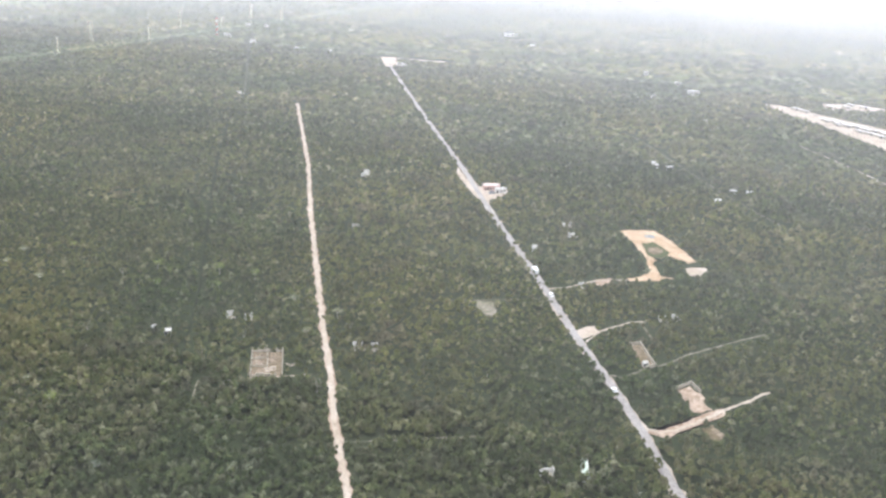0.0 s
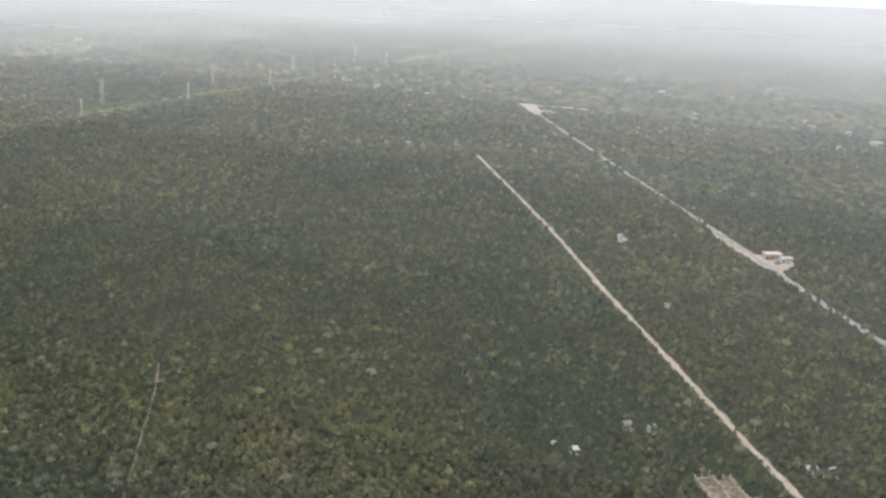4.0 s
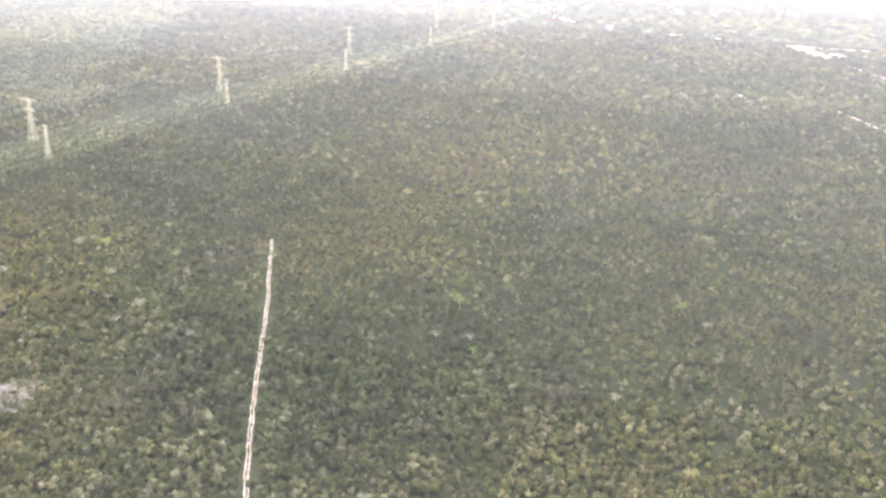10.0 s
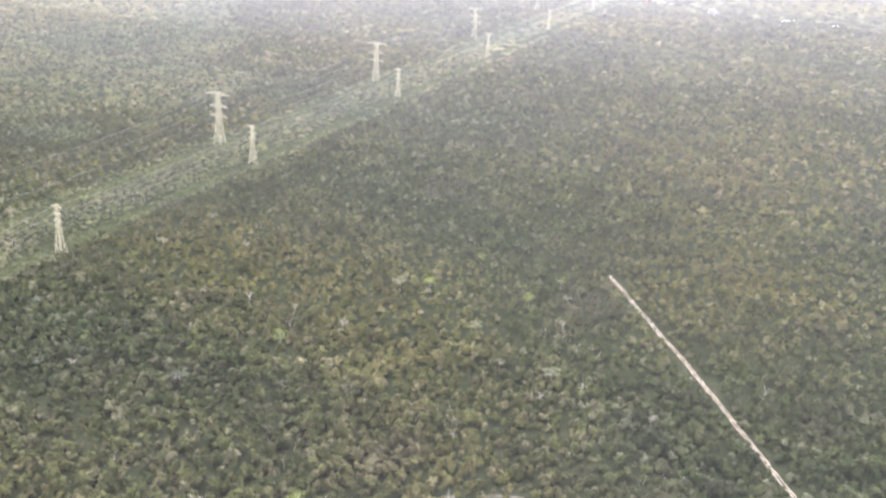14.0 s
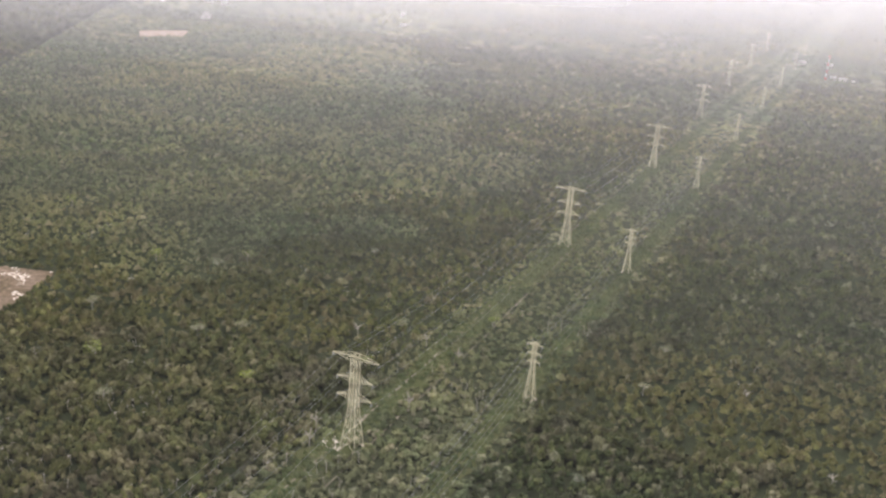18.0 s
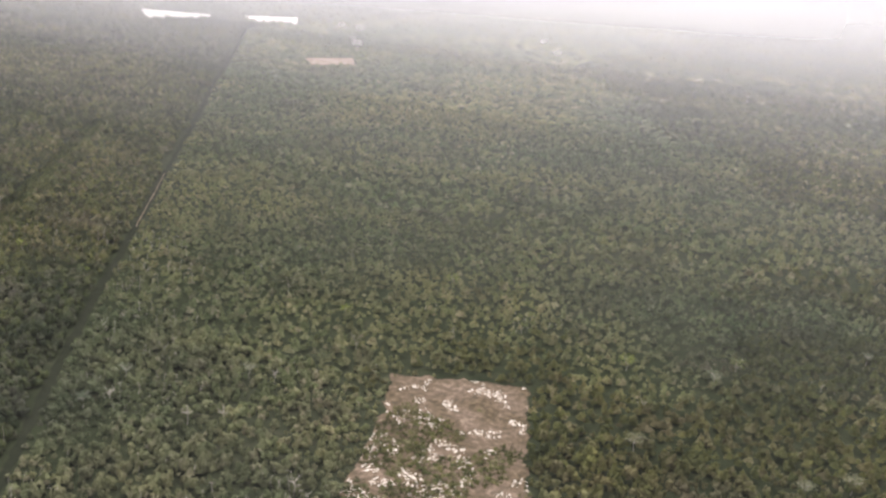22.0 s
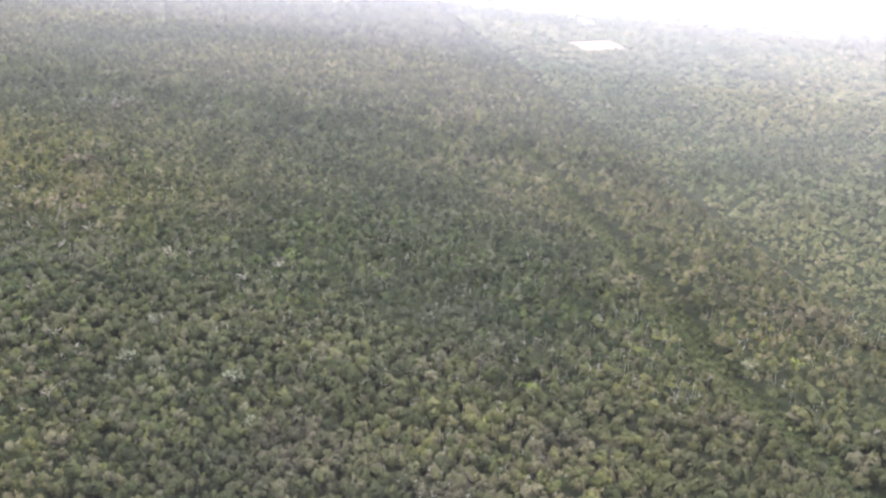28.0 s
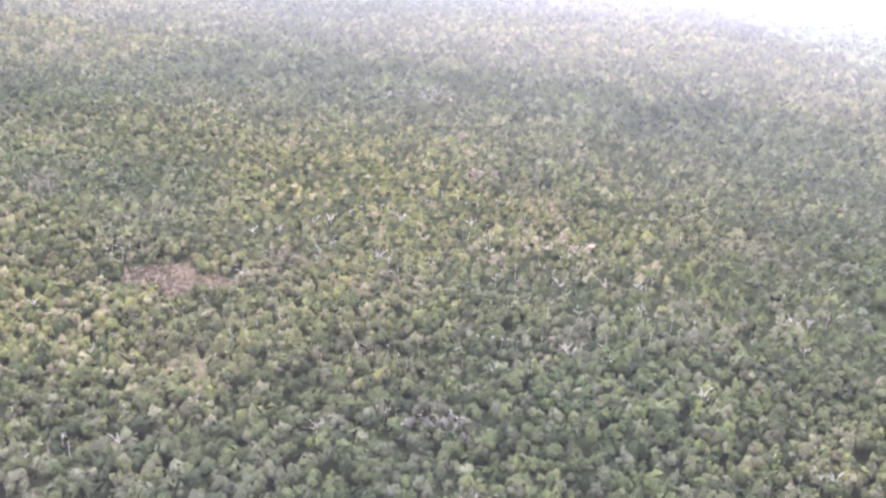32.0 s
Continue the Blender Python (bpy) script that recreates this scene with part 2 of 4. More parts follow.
def haze_material(name, most, rise, foot, west, turn_west):
    """Haze painted on a sheet: a thin white veil that lets the view through and takes the sky's light from above; it
    thins out towards the ground.
    """
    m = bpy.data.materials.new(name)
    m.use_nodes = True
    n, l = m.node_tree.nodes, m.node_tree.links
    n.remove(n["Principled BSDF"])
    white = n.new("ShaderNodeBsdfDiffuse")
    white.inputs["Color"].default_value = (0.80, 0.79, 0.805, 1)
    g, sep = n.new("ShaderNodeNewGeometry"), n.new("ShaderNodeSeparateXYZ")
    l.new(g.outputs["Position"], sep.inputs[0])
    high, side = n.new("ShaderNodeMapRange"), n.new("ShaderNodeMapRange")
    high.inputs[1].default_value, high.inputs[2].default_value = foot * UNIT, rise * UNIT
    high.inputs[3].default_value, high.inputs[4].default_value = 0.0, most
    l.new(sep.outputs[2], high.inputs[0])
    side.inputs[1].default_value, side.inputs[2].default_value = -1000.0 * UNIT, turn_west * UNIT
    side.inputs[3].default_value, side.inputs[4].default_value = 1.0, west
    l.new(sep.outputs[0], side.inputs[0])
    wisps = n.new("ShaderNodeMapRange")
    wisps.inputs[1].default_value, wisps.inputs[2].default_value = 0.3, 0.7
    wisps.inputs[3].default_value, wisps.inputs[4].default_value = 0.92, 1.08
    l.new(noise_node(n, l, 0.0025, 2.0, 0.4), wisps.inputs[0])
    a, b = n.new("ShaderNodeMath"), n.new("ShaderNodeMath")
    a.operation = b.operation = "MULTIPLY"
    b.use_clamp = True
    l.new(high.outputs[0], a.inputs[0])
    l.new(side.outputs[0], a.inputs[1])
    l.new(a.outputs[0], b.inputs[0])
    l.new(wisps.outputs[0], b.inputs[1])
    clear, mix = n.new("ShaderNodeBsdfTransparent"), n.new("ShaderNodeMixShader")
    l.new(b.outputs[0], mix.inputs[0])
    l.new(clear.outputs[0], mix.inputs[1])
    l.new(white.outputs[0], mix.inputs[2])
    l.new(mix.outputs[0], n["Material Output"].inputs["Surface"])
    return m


# ---- mesh helpers ----
def bulk(name, verts, tris, material, smooth=True, tone=None):
    """A mesh from arrays of vertices and triangles; tone: which leaf colour each vertex takes."""
    me = bpy.data.meshes.new(name)
    verts, tris = np.ascontiguousarray(verts * UNIT, np.float32), np.ascontiguousarray(tris, np.int32)
    me.vertices.add(len(verts))
    me.vertices.foreach_set("co", verts.ravel())
    me.loops.add(tris.size)
    me.loops.foreach_set("vertex_index", tris.ravel())
    me.polygons.add(len(tris))
    me.polygons.foreach_set("loop_start", np.arange(0, tris.size, 3, dtype=np.int32))
    me.polygons.foreach_set("use_smooth", np.full(len(tris), smooth))
    me.update(calc_edges=True)
    if tone is not None:
        me.attributes.new("tone", "FLOAT", "POINT").data.foreach_set("value", np.ascontiguousarray(tone, np.float32))
    me.materials.append(material)
    return me


def part(name, bm, material, parent=None, label="", at=(0, 0, 0), smooth=False):
    """Links a bmesh as one mesh object, under a thing or a part."""
    me = bpy.data.meshes.new(name)
    if smooth:
        for f in bm.faces:
            f.smooth = True
    bmesh.ops.scale(bm, vec=(UNIT, UNIT, UNIT), verts=bm.verts)
    bm.to_mesh(me)
    bm.free()
    me.materials.append(material)
    ob = new(name, me)
    ob.location = Vector(at) * UNIT
    if parent is not None:
        ob.parent = parent
    return tagged(ob, label)


def box(bm, x, y, z, sx, sy, sz, turn=0.0, bevel=0.0):
    """A box that stands on z with its middle at x, y."""
    made = bmesh.ops.create_cube(bm, size=1, matrix=pose(x, y, z + sz / 2, 0, 0, turn) @ Matrix.Diagonal((sx, sy, sz, 1)))
    if bevel:
        edges = list({e for v in made["verts"] for e in v.link_edges})
        bmesh.ops.bevel(bm, geom=edges, offset=bevel, segments=1, affect="EDGES")
    return bm


def boxes(*rows, bevel=0.0):
    bm = bmesh.new()
    for row in rows:
        box(bm, *row, bevel=bevel)
    return bm


def bar(bm, a, b, w0, w1=None, sides=4):
    """A bar from a to b, w0 wide at its start and w1 at its end."""
    a, b = Vector(a), Vector(b)
    bmesh.ops.create_cone(bm, cap_ends=True, segments=sides, radius1=w0 * 0.6, radius2=(w0 if w1 is None else w1) * 0.6, depth=(b - a).length,
                          matrix=Matrix.Translation((a + b) / 2) @ (b - a).to_track_quat("Z", "Y").to_matrix().to_4x4())
    return bm


def spread(points, step):
    """Points along a line of corners, about step apart."""
    p = np.array(points, float)
    out = [p[0]]
    for a, b in zip(p[:-1], p[1:]):
        k = max(1, int(np.hypot(*(b - a)) / step))
        out += [a + (b - a) * i / k for i in range(1, k + 1)]
    return np.array(out)


def ribbon(points, width, z, step=5.0, rough=0.15, offset=0.0, seed=0):
    """A strip of ground along a line, with an uneven edge and a slightly domed middle."""
    r = np.random.RandomState(seed)
    p = spread(points, step)
    d = np.gradient(p, axis=0)
    d /= np.hypot(*d.T)[:, None]
    side = np.stack([-d[:, 1], d[:, 0]], 1)
    p = p + side * (0.9 * (soft_noise(p[:, 0], p[:, 1], 9, 77) - 0.5))[:, None]
    rows = []
    for k, h in ((-0.5, 0.0), (-0.2, 0.05), (0.2, 0.05), (0.5, 0.0)):
        wob = 1 + (rough * r.randn(len(p)) if abs(k) > 0.3 else 0)
        q = p + side * (offset + k * width * wob)[:, None] if np.ndim(wob) else p + side * (offset + k * width * wob)
        rows.append(np.c_[q, np.full(len(p), z + h)])
    bm = bmesh.new()
    v = [[bm.verts.new(c) for c in row] for row in rows]
    for a, b in zip(v[:-1], v[1:]):
        for i in range(len(p) - 1):
            bm.faces.new((a[i + 1], b[i + 1], b[i], a[i]))
    bmesh.ops.recalc_face_normals(bm, faces=bm.faces)
    for f in bm.faces:
        if f.normal.z < 0:
            f.normal_flip()
    return bm


def patch(points, z, step=4.0, rough=0.8, seed=0):
    """A sheet of bare ground with a ragged outline."""
    r = np.random.RandomState(seed)
    ring = spread(list(points) + [points[0]], step)[:-1]
    ring = ring + r.uniform(-rough, rough, ring.shape)
    bm = bmesh.new()
    f = bm.faces.new([bm.verts.new((x, y, z)) for x, y in ring])
    bmesh.ops.triangulate(bm, faces=[f], ngon_method="EAR_CLIP")
    for f in bm.faces:
        if f.normal.z < 0:
            f.normal_flip()
    return bm


def place(x, y, z=0.0, turn=0.0):
    """A standing pose at a place of the plan."""
    return pose(x * UNIT, y * UNIT, z * UNIT, 0, 0, turn)


def thing(name, at=(0, 0, 0), turn=0.0):
    ob = new(name)
    ob.matrix_basis = place(*at, turn)
    return ob


def near_line(x, y, points):
    """How far each place lies from a line of corners."""
    best = np.full(x.shape, 1e9)
    p = np.array(points, float)
    for a, b in zip(p[:-1], p[1:]):
        d = b - a
        t = np.clip(((x - a[0]) * d[0] + (y - a[1]) * d[1]) / (d @ d), 0, 1)
        best = np.minimum(best, np.hypot(x - a[0] - t * d[0], y - a[1] - t * d[1]))
    return best


def inside(x, y, points):
    """Whether each place lies within the outline."""
    p = np.array(points, float)
    hit = np.zeros(x.shape, bool)
    for a, b in zip(p, np.roll(p, -1, axis=0)):
        if a[1] != b[1]:
            hit ^= ((a[1] > y) != (b[1] > y)) & (x < (b[0] - a[0]) * (y - a[1]) / (b[1] - a[1]) + a[0])
    return hit


def soft_noise(x, y, size, seed):
    """Smooth values from 0 to 1 over the plan, with features of the given size."""
    r = np.random.RandomState(seed)
    grid = r.rand(256, 256)
    u, v = x / size, y / size
    i, j = np.floor(u).astype(int), np.floor(v).astype(int)
    a, b = u - i, v - j
    a, b = a * a * (3 - 2 * a), b * b * (3 - 2 * b)
    g = lambda s, t: grid[s % 256, t % 256]
    return (g(i, j) * (1 - a) + g(i + 1, j) * a) * (1 - b) + (g(i, j + 1) * (1 - a) + g(i + 1, j + 1) * a) * b


# ---- the plan, in metres ----
SAND_ROAD = [(-120, 236), (-197, 352), (-237, 407), (-280, 473), (-326, 540), (-391, 638), (-460, 742), (-550, 884), (-646, 1025), (-768, 1203)]
PAVED_ROAD = [(40, 300), (-20, 390), (-53, 438), (-76, 480), (-107, 529), (-136, 571), (-167, 618), (-201, 672), (-241, 733), (-276, 785), (-324, 858), (-402, 981), (-511, 1143), (-644, 1344), (-841, 1645)]
JUNCTION_ROAD = [(-885, 1718), (-843, 1724), (-800, 1734), (-765, 1740)]
FAR_TRACK = [(-1303, 1854), (-1173, 1653), (-988, 1385), (-880, 1226), (-852, 1171)]
RUT_TRACK = [(-870, 196), (-905, 248), (-940, 298), (-985, 366), (-1016, 414), (-1048, 460), (-1083, 511)]
OVERGROWN_TRACK = [(-560, 278), (-585, 314), (-614, 357), (-648, 408), (-673, 440)]
DARK_CUT = [(-673, 440), (-715, 509), (-779, 601), (-833, 678), (-903, 770), (-1000, 905)]
DARK_CUT_EAST = [(-360, 425), (-433, 540), (-520, 663), (-664, 870), (-805, 1090)]
BOUNDARY = [(-1770, 165), (-1818, 233), (-1861, 292), (-1905, 356), (-1964, 443), (-2045, 560), (-2150, 714), (-2315, 950), (-2530, 1270), (-2700, 1510)]
LANE = [(-1930, 262), (-1970, 311), (-2005, 350), (-2035, 398), (-2080, 466), (-2145, 560), (-2215, 660)]
SIDE_TRACKS = {
    "quarry": ([(-201, 668), (-186, 682), (-175, 699), (-169, 711), (-147, 723)], 4.0),
    "cross": ([(-272, 601), (-240, 621), (-197, 648)], 2.5),
    "first": ([(-143, 590), (-140, 611), (-123, 641), (-114, 645)], 3.2),
    "spur": ([(-117, 643), (-104, 618)], 2.4),
    "second": ([(-115, 548), (-107, 548), (-97, 568), (-84, 585), (-77, 602), (-54, 636), (-32, 666)], 3.0),
    "third": ([(-84, 492), (-71, 490), (-63, 497), (-54, 512), (-44, 531), (-36, 544), (-19, 574)], 4.5),
    "west": ([(-228, 394), (-198, 413), (-161, 438)], 2.2),
    "footpath": ([(-339, 417), (-333, 405), (-322, 388)], 2.2),
    "plot": ([(-315, 434), (-297, 446), (-283, 456)], 3.2),
    "line": ([(-275, 1272), (-248, 1240), (-178, 1132), (-141, 1075), (-111, 1032), (-90, 1004), (-30, 928)], 2.6),
    "edge": ([(-61, 1350), (-23, 1298), (14, 1244), (48, 1189)], 4.0),
}
QUARRY = [(-186, 849), (-172, 860), (-156, 867), (-140, 851), (-122, 825), (-104, 799), (-111, 789), (-120, 796), (-129, 802), (-136, 785), (-136, 772), (-124, 747), (-113, 748), (-127, 732), (-144, 722), (-148, 727), (-138, 739), (-135, 753), (-145, 784), (-155, 800), (-165, 822)]
QUARRY_GREEN = [(-158, 821), (-149, 832), (-140, 823), (-131, 812), (-129, 799), (-136, 787), (-146, 793)]
QUARRY_POOL = [(-150, 812), (-143, 819), (-137, 815), (-135, 806), (-141, 797), (-147, 803)]
QUARRY_SIDE = [(-110, 777), (-94, 789), (-92, 782), (-96, 761), (-105, 761)]
QUARRY_GATE = [(-172, 708), (-159, 721), (-159, 705), (-163, 697)]
ROADSIDE = [(-412, 988), (-373, 930), (-358, 922), (-329, 931), (-321, 909), (-329, 879), (-316, 839), (-334, 869), (-359, 898), (-403, 962)]
GLADE = [(-239, 620), (-226, 627), (-215, 601), (-217, 594), (-230, 605)]
TRACK_APRON = [(-79, 487), (-67, 485), (-52, 511), (-39, 531), (-43, 538), (-57, 517), (-69, 495)]
LOT_ONE = [(-156, 606), (-146, 620), (-139, 610), (-146, 594)]
LOT_TWO = [(-115, 600), (-109, 605), (-92, 575), (-97, 567)]
LOT_THREE = [(-72, 549), (-66, 558), (-61, 552), (-55, 546), (-54, 538), (-48, 533), (-52, 526), (-58, 524), (-62, 534), (-67, 540)]
RUBBLE_LOT = [(-50, 507), (-45, 513), (-36, 505), (-40, 494)]
WALLED_PLOT = [(-333.5, 465.5), (-316.5, 475.5), (-297.5, 445.5), (-314.5, 435.5)]
BARE_ROCK = [(-1080, 271), (-1072, 283), (-1060, 287), (-1050, 274), (-1046, 260), (-1056, 249), (-1070, 252)]
DRY_PATCH = [(-2503, 256), (-2492, 262), (-2484, 272), (-2474, 263), (-2460, 268), (-2452, 254), (-2463, 248), (-2461, 238), (-2476, 244), (-2488, 238)]
CLEARING = [(-1722, 352), (-1692, 366), (-1664, 376), (-1646, 326), (-1630, 288), (-1612, 264), (-1640, 246), (-1668, 234), (-1690, 256), (-1702, 300)]
SETTLEMENT = [(-146, 1662), (-117, 1665), (-47, 1612), (9, 1575), (120, 1500), (120, 1330), (47, 1390), (12, 1444), (-43, 1520), (-95, 1582)]
SETTLEMENT_BACK = [(-55, 1729), (4, 1760), (60, 1730), (2, 1690), (-44, 1674)]
PALE_FIELD = [(-2391, 1261), (-2347, 1332), (-2301, 1265), (-2336, 1199)]
JUNCTION_YARD = [(-900, 1722), (-870, 1732), (-835, 1668), (-808, 1628), (-832, 1614), (-862, 1660)]
WHITE_STRIP = [(-3051, 1602), (-2975, 1640), (-2911, 1665), (-2839, 1571), (-2870, 1500), (-2889, 1451)]
WHITE_STRIP_EAST = [(-2878, 1720), (-2840, 1785), (-2805, 1841), (-2713, 1703), (-2754, 1639)]
P_STANDS = [(-1417, 14), (-1423.5, 300), (-1432, 611), (-1434, 889), (-1446, 1200), (-1460, 1510), (-1466, 1800), (-1472, 2090)]
Q_STANDS = [(-1370, 160), (-1374.5, 379), (-1380.5, 582), (-1383, 838), (-1386, 1094), (-1389, 1350), (-1392, 1606), (-1395, 1862), (-1398, 2118)]
P_LINE, Q_LINE = -1431.0, -1381.0
BARE = [QUARRY, QUARRY_SIDE, QUARRY_GATE, ROADSIDE, GLADE, TRACK_APRON, LOT_ONE, LOT_TWO, LOT_THREE, RUBBLE_LOT, WALLED_PLOT, BARE_ROCK, CLEARING, SETTLEMENT, SETTLEMENT_BACK, PALE_FIELD, WHITE_STRIP, WHITE_STRIP_EAST, DRY_PATCH, JUNCTION_YARD]
LINES = [(SAND_ROAD, 2.4), (PAVED_ROAD[:8], 3.2), (PAVED_ROAD[7:], 1.6), (JUNCTION_ROAD, 14.0), (FAR_TRACK, 1.2), (RUT_TRACK, 2.3), (OVERGROWN_TRACK, 0.8), (DARK_CUT, 1.2), (DARK_CUT_EAST, 0.5), (BOUNDARY, 2.6)]
LINES += [(p, w / 2 + 0.8) for p, w in SIDE_TRACKS.values()]

# ---- ground, roads, tracks and bare ground ----
bm = bmesh.new()
bmesh.ops.create_grid(bm, x_segments=24, y_segments=24, size=9000, matrix=Matrix.Translation((-1500, 2000, 0)))
ground = tagged(part("ground", bm, SOIL), "dark forest floor of leaf litter and low weeds", "ground", kind="structure")


def strip(name, points, width, z, material, label, category, step=5.0, rough=0.12, seed=1):
    return tagged(part(name, ribbon(points, width, z, step, rough, 0.0, seed), material), label, category, kind="structure")


strip("verge", SAND_ROAD, 5.2, 0.22, RAW_EARTH, "reddish bare verge of a sand road", "verge", 5, 0.25, 7)
strip("road", SAND_ROAD, 3.3, 0.30, SAND, "straight pale sand road cut through green scrub", "road", 5, 0.1)
strip("road", PAVED_ROAD, 6.6, 0.20, SAND, "dusty sand shoulder of the paved road", "shoulder", 5, 0.22, 2)
strip("road", PAVED_ROAD, 5.4, 0.34, ASPHALT, "worn grey asphalt country road", "road", 7, 0.015, 3)
strip("road", JUNCTION_ROAD, 13.0, 0.30, SAND, "pale dirt road at a far junction", "road", 8, 0.1, 4)
strip("road", FAR_TRACK, 0.8, 0.30, FAINT, "thin faint track far off in the woods", "track", 8, 0.2, 5)
for k, (points, width) in enumerate(SIDE_TRACKS.values()):
    strip("road", points, width * 0.5, 0.26, SAND if width > 3.1 else FAINT, "narrow pale dirt track through scrub", "track", 3, 0.3, 10 + k)
track = thing("road")
tagged(track, "two-rutted dirt track that ends in the bush", "track", kind="structure")
for k in (-0.7, 0.7):
    part("wheel_rut", ribbon(RUT_TRACK, 0.66, 0.3, 2.0, 0.6, k, 30 + int(k * 4)), SAND, track)
part("grass_strip", ribbon(RUT_TRACK, 0.8, 0.24, 4.0, 0.2, 0.0, 33), GRASS, track)
strip("road", OVERGROWN_TRACK, 1.3, 0.26, LIMESTONE, "thin overgrown footpath of pale earth", "path", 3, 0.25, 34)
# dark strips paint the shade between the trees along each cut
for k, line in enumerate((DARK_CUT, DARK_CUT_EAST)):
    strip("cut_shade_strip", line, 1.8, 0.22, CUT_SHADE, "straight cut through the scrub, its shade painted dark", "cut", 4, 0.2, 93 + k)
strip("road", BOUNDARY, 4.2, 0.26, CUT_SHADE, "narrow cut between two kinds of forest, shade painted dark", "path", 4, 0.2, 35)
strip("road", BOUNDARY[4:6], 0.9, 0.34, LIMESTONE, "pale bare stretch of a forest cut", "path", 4, 0.3, 36)
strip("grass_lane", LANE, 6.0, 0.22, GRASS, "low green grass lane in the tall forest", "grass", 6, 0.15, 37)
for line, wide, seed in ((P_LINE, 13.5, 38), (Q_LINE, 10.0, 39)):
    strip("grass_corridor", [(line, -60), (line + 2, 600), (line - 1, 1200), (line, 2600)], wide, 0.20, GRASS, "mown yellow-green grass strip under power lines", "grass", 6, 0.3, seed)
track = thing("road")
tagged(track, "two-rutted service track under the power lines", "track", kind="structure")
for k in (-7.0, 5.5):
    part("wheel_rut", ribbon([(P_LINE + 8, 60), (P_LINE + 5, 420), (P_LINE - 1, 620), (P_LINE - 4, 900), (P_LINE - 16, 1250), (P_LINE - 26, 1550)], 0.8, 0.36, 4.0, 0.4, k, 90 + int(k)), FAINT, track)
for k, (outline, material, label, category) in enumerate((
        (QUARRY, SAND_ORANGE, "dug-out orange sand pit with a ring track", "sand pit"), (QUARRY_SIDE, SAND, "small bare sand heap lot beside the pit", "bare ground"),
        (QUARRY_GATE, RAW_EARTH, "bare orange earth at the pit's gate", "bare ground"), (ROADSIDE, SAND, "bare sandy yard beside the paved road", "yard"),
        (TRACK_APRON, RAW_EARTH, "bare sandy stretch of a side track", "bare ground"), (GLADE, FAINT, "small glade of yellow earth and weeds", "glade"), (LOT_ONE, SAND, "bare sandy corner lot at the road", "yard"),
        (LOT_TWO, LIMESTONE, "narrow cleared building lot", "yard"), (LOT_THREE, RAW_EARTH, "cleared building lot of raw earth", "yard"),
        (RUBBLE_LOT, LIMESTONE, "heap of dark rubble beside a track", "rubble"), (WALLED_PLOT, LIMESTONE, "bare earth inside a walled plot", "yard"),
        (BARE_ROCK, PALE_ROCK, "bare patch of pale weathered limestone", "bare ground"), (CLEARING, CUT_OVER, "freshly cut brown clearing strewn with white limestone", "clearing"),
        (SETTLEMENT, SAND, "wide sandy ground of a far building site", "building site"), (SETTLEMENT_BACK, SAND, "second sandy lot of the building site", "building site"),
        (PALE_FIELD, RAW_EARTH, "pale bare field far off in the haze", "field"), (WHITE_STRIP, QUARRY_WHITE, "long white quarry floor in the haze", "quarry"),
        (WHITE_STRIP_EAST, QUARRY_WHITE, "white quarry floor in the haze", "quarry"), (DRY_PATCH, DRY_EARTH, "rust-brown patch of dead fern in the forest", "dry patch"),
        (JUNCTION_YARD, SAND, "pale bare yard at a far road junction", "yard"))):
    tagged(part("bare_ground", patch(outline, 0.14 + 0.012 * k, 4.0, 2.0 if outline is CLEARING else 1.1, 50 + k), material), label, category, kind="structure")
tagged(part("grass_island", patch(QUARRY_GREEN, 0.5, 3.0, 0.8, 80), GRASS), "green island of weeds inside the sand pit", "grass", kind="structure")
tagged(part("puddle", patch([(-161, 847), (-157, 851), (-152, 851), (-151, 844), (-158, 842)], 0.52, 2, 0.4, 81), DARKWATER), "dark puddle in the sand pit", "puddle", kind="structure")
tagged(part("bare_ground", patch(QUARRY_POOL, 0.62, 3.0, 0.7, 82), LIMESTONE), "grey dried mud inside the sand pit", "bare ground", kind="structure")



# ---- the forest ----
def domes(kinds, ring, tufts, seed, sides=6):
    """Crown shapes of radius 1: an uneven core with ragged tufts of leaves that stick out of it."""
    r = np.random.RandomState(seed)
    out = []
    for _ in range(kinds):
        v, f = [(r.uniform(-0.25, 0.25), r.uniform(-0.25, 0.25), 0.92)], []
        for level, (rad, z) in enumerate(ring):
            start = len(v)
            for i in range(sides):
                a = (i + 0.5 * level + r.uniform(-0.35, 0.35)) * 2 * math.pi / sides
                q = rad * r.uniform(0.6, 1.3)
                v.append((q * math.cos(a), q * math.sin(a), z + r.uniform(-0.2, 0.2)))
            for i in range(sides):
                j = (i + 1) % sides
                if level == 0:
                    f.append((0, start + i, start + j))
                else:
                    p = start - sides
                    f += [(p + i, start + i, p + j), (p + j, start + i, start + j)]
        core = len(v)
        for k in range(tufts):
            c = np.array(v[k % core])
            n = c - (0, 0, 0.25)
            n /= np.linalg.norm(n)
            s = len(v)
            v += [tuple(c + n * r.uniform(0.1, 0.5) + r.randn(3) * (0.26, 0.26, 0.18)) for _ in range(2)]
            f.append((k % core, s, s + 1))
        out.append((np.array(v), np.array(f)))
    return out


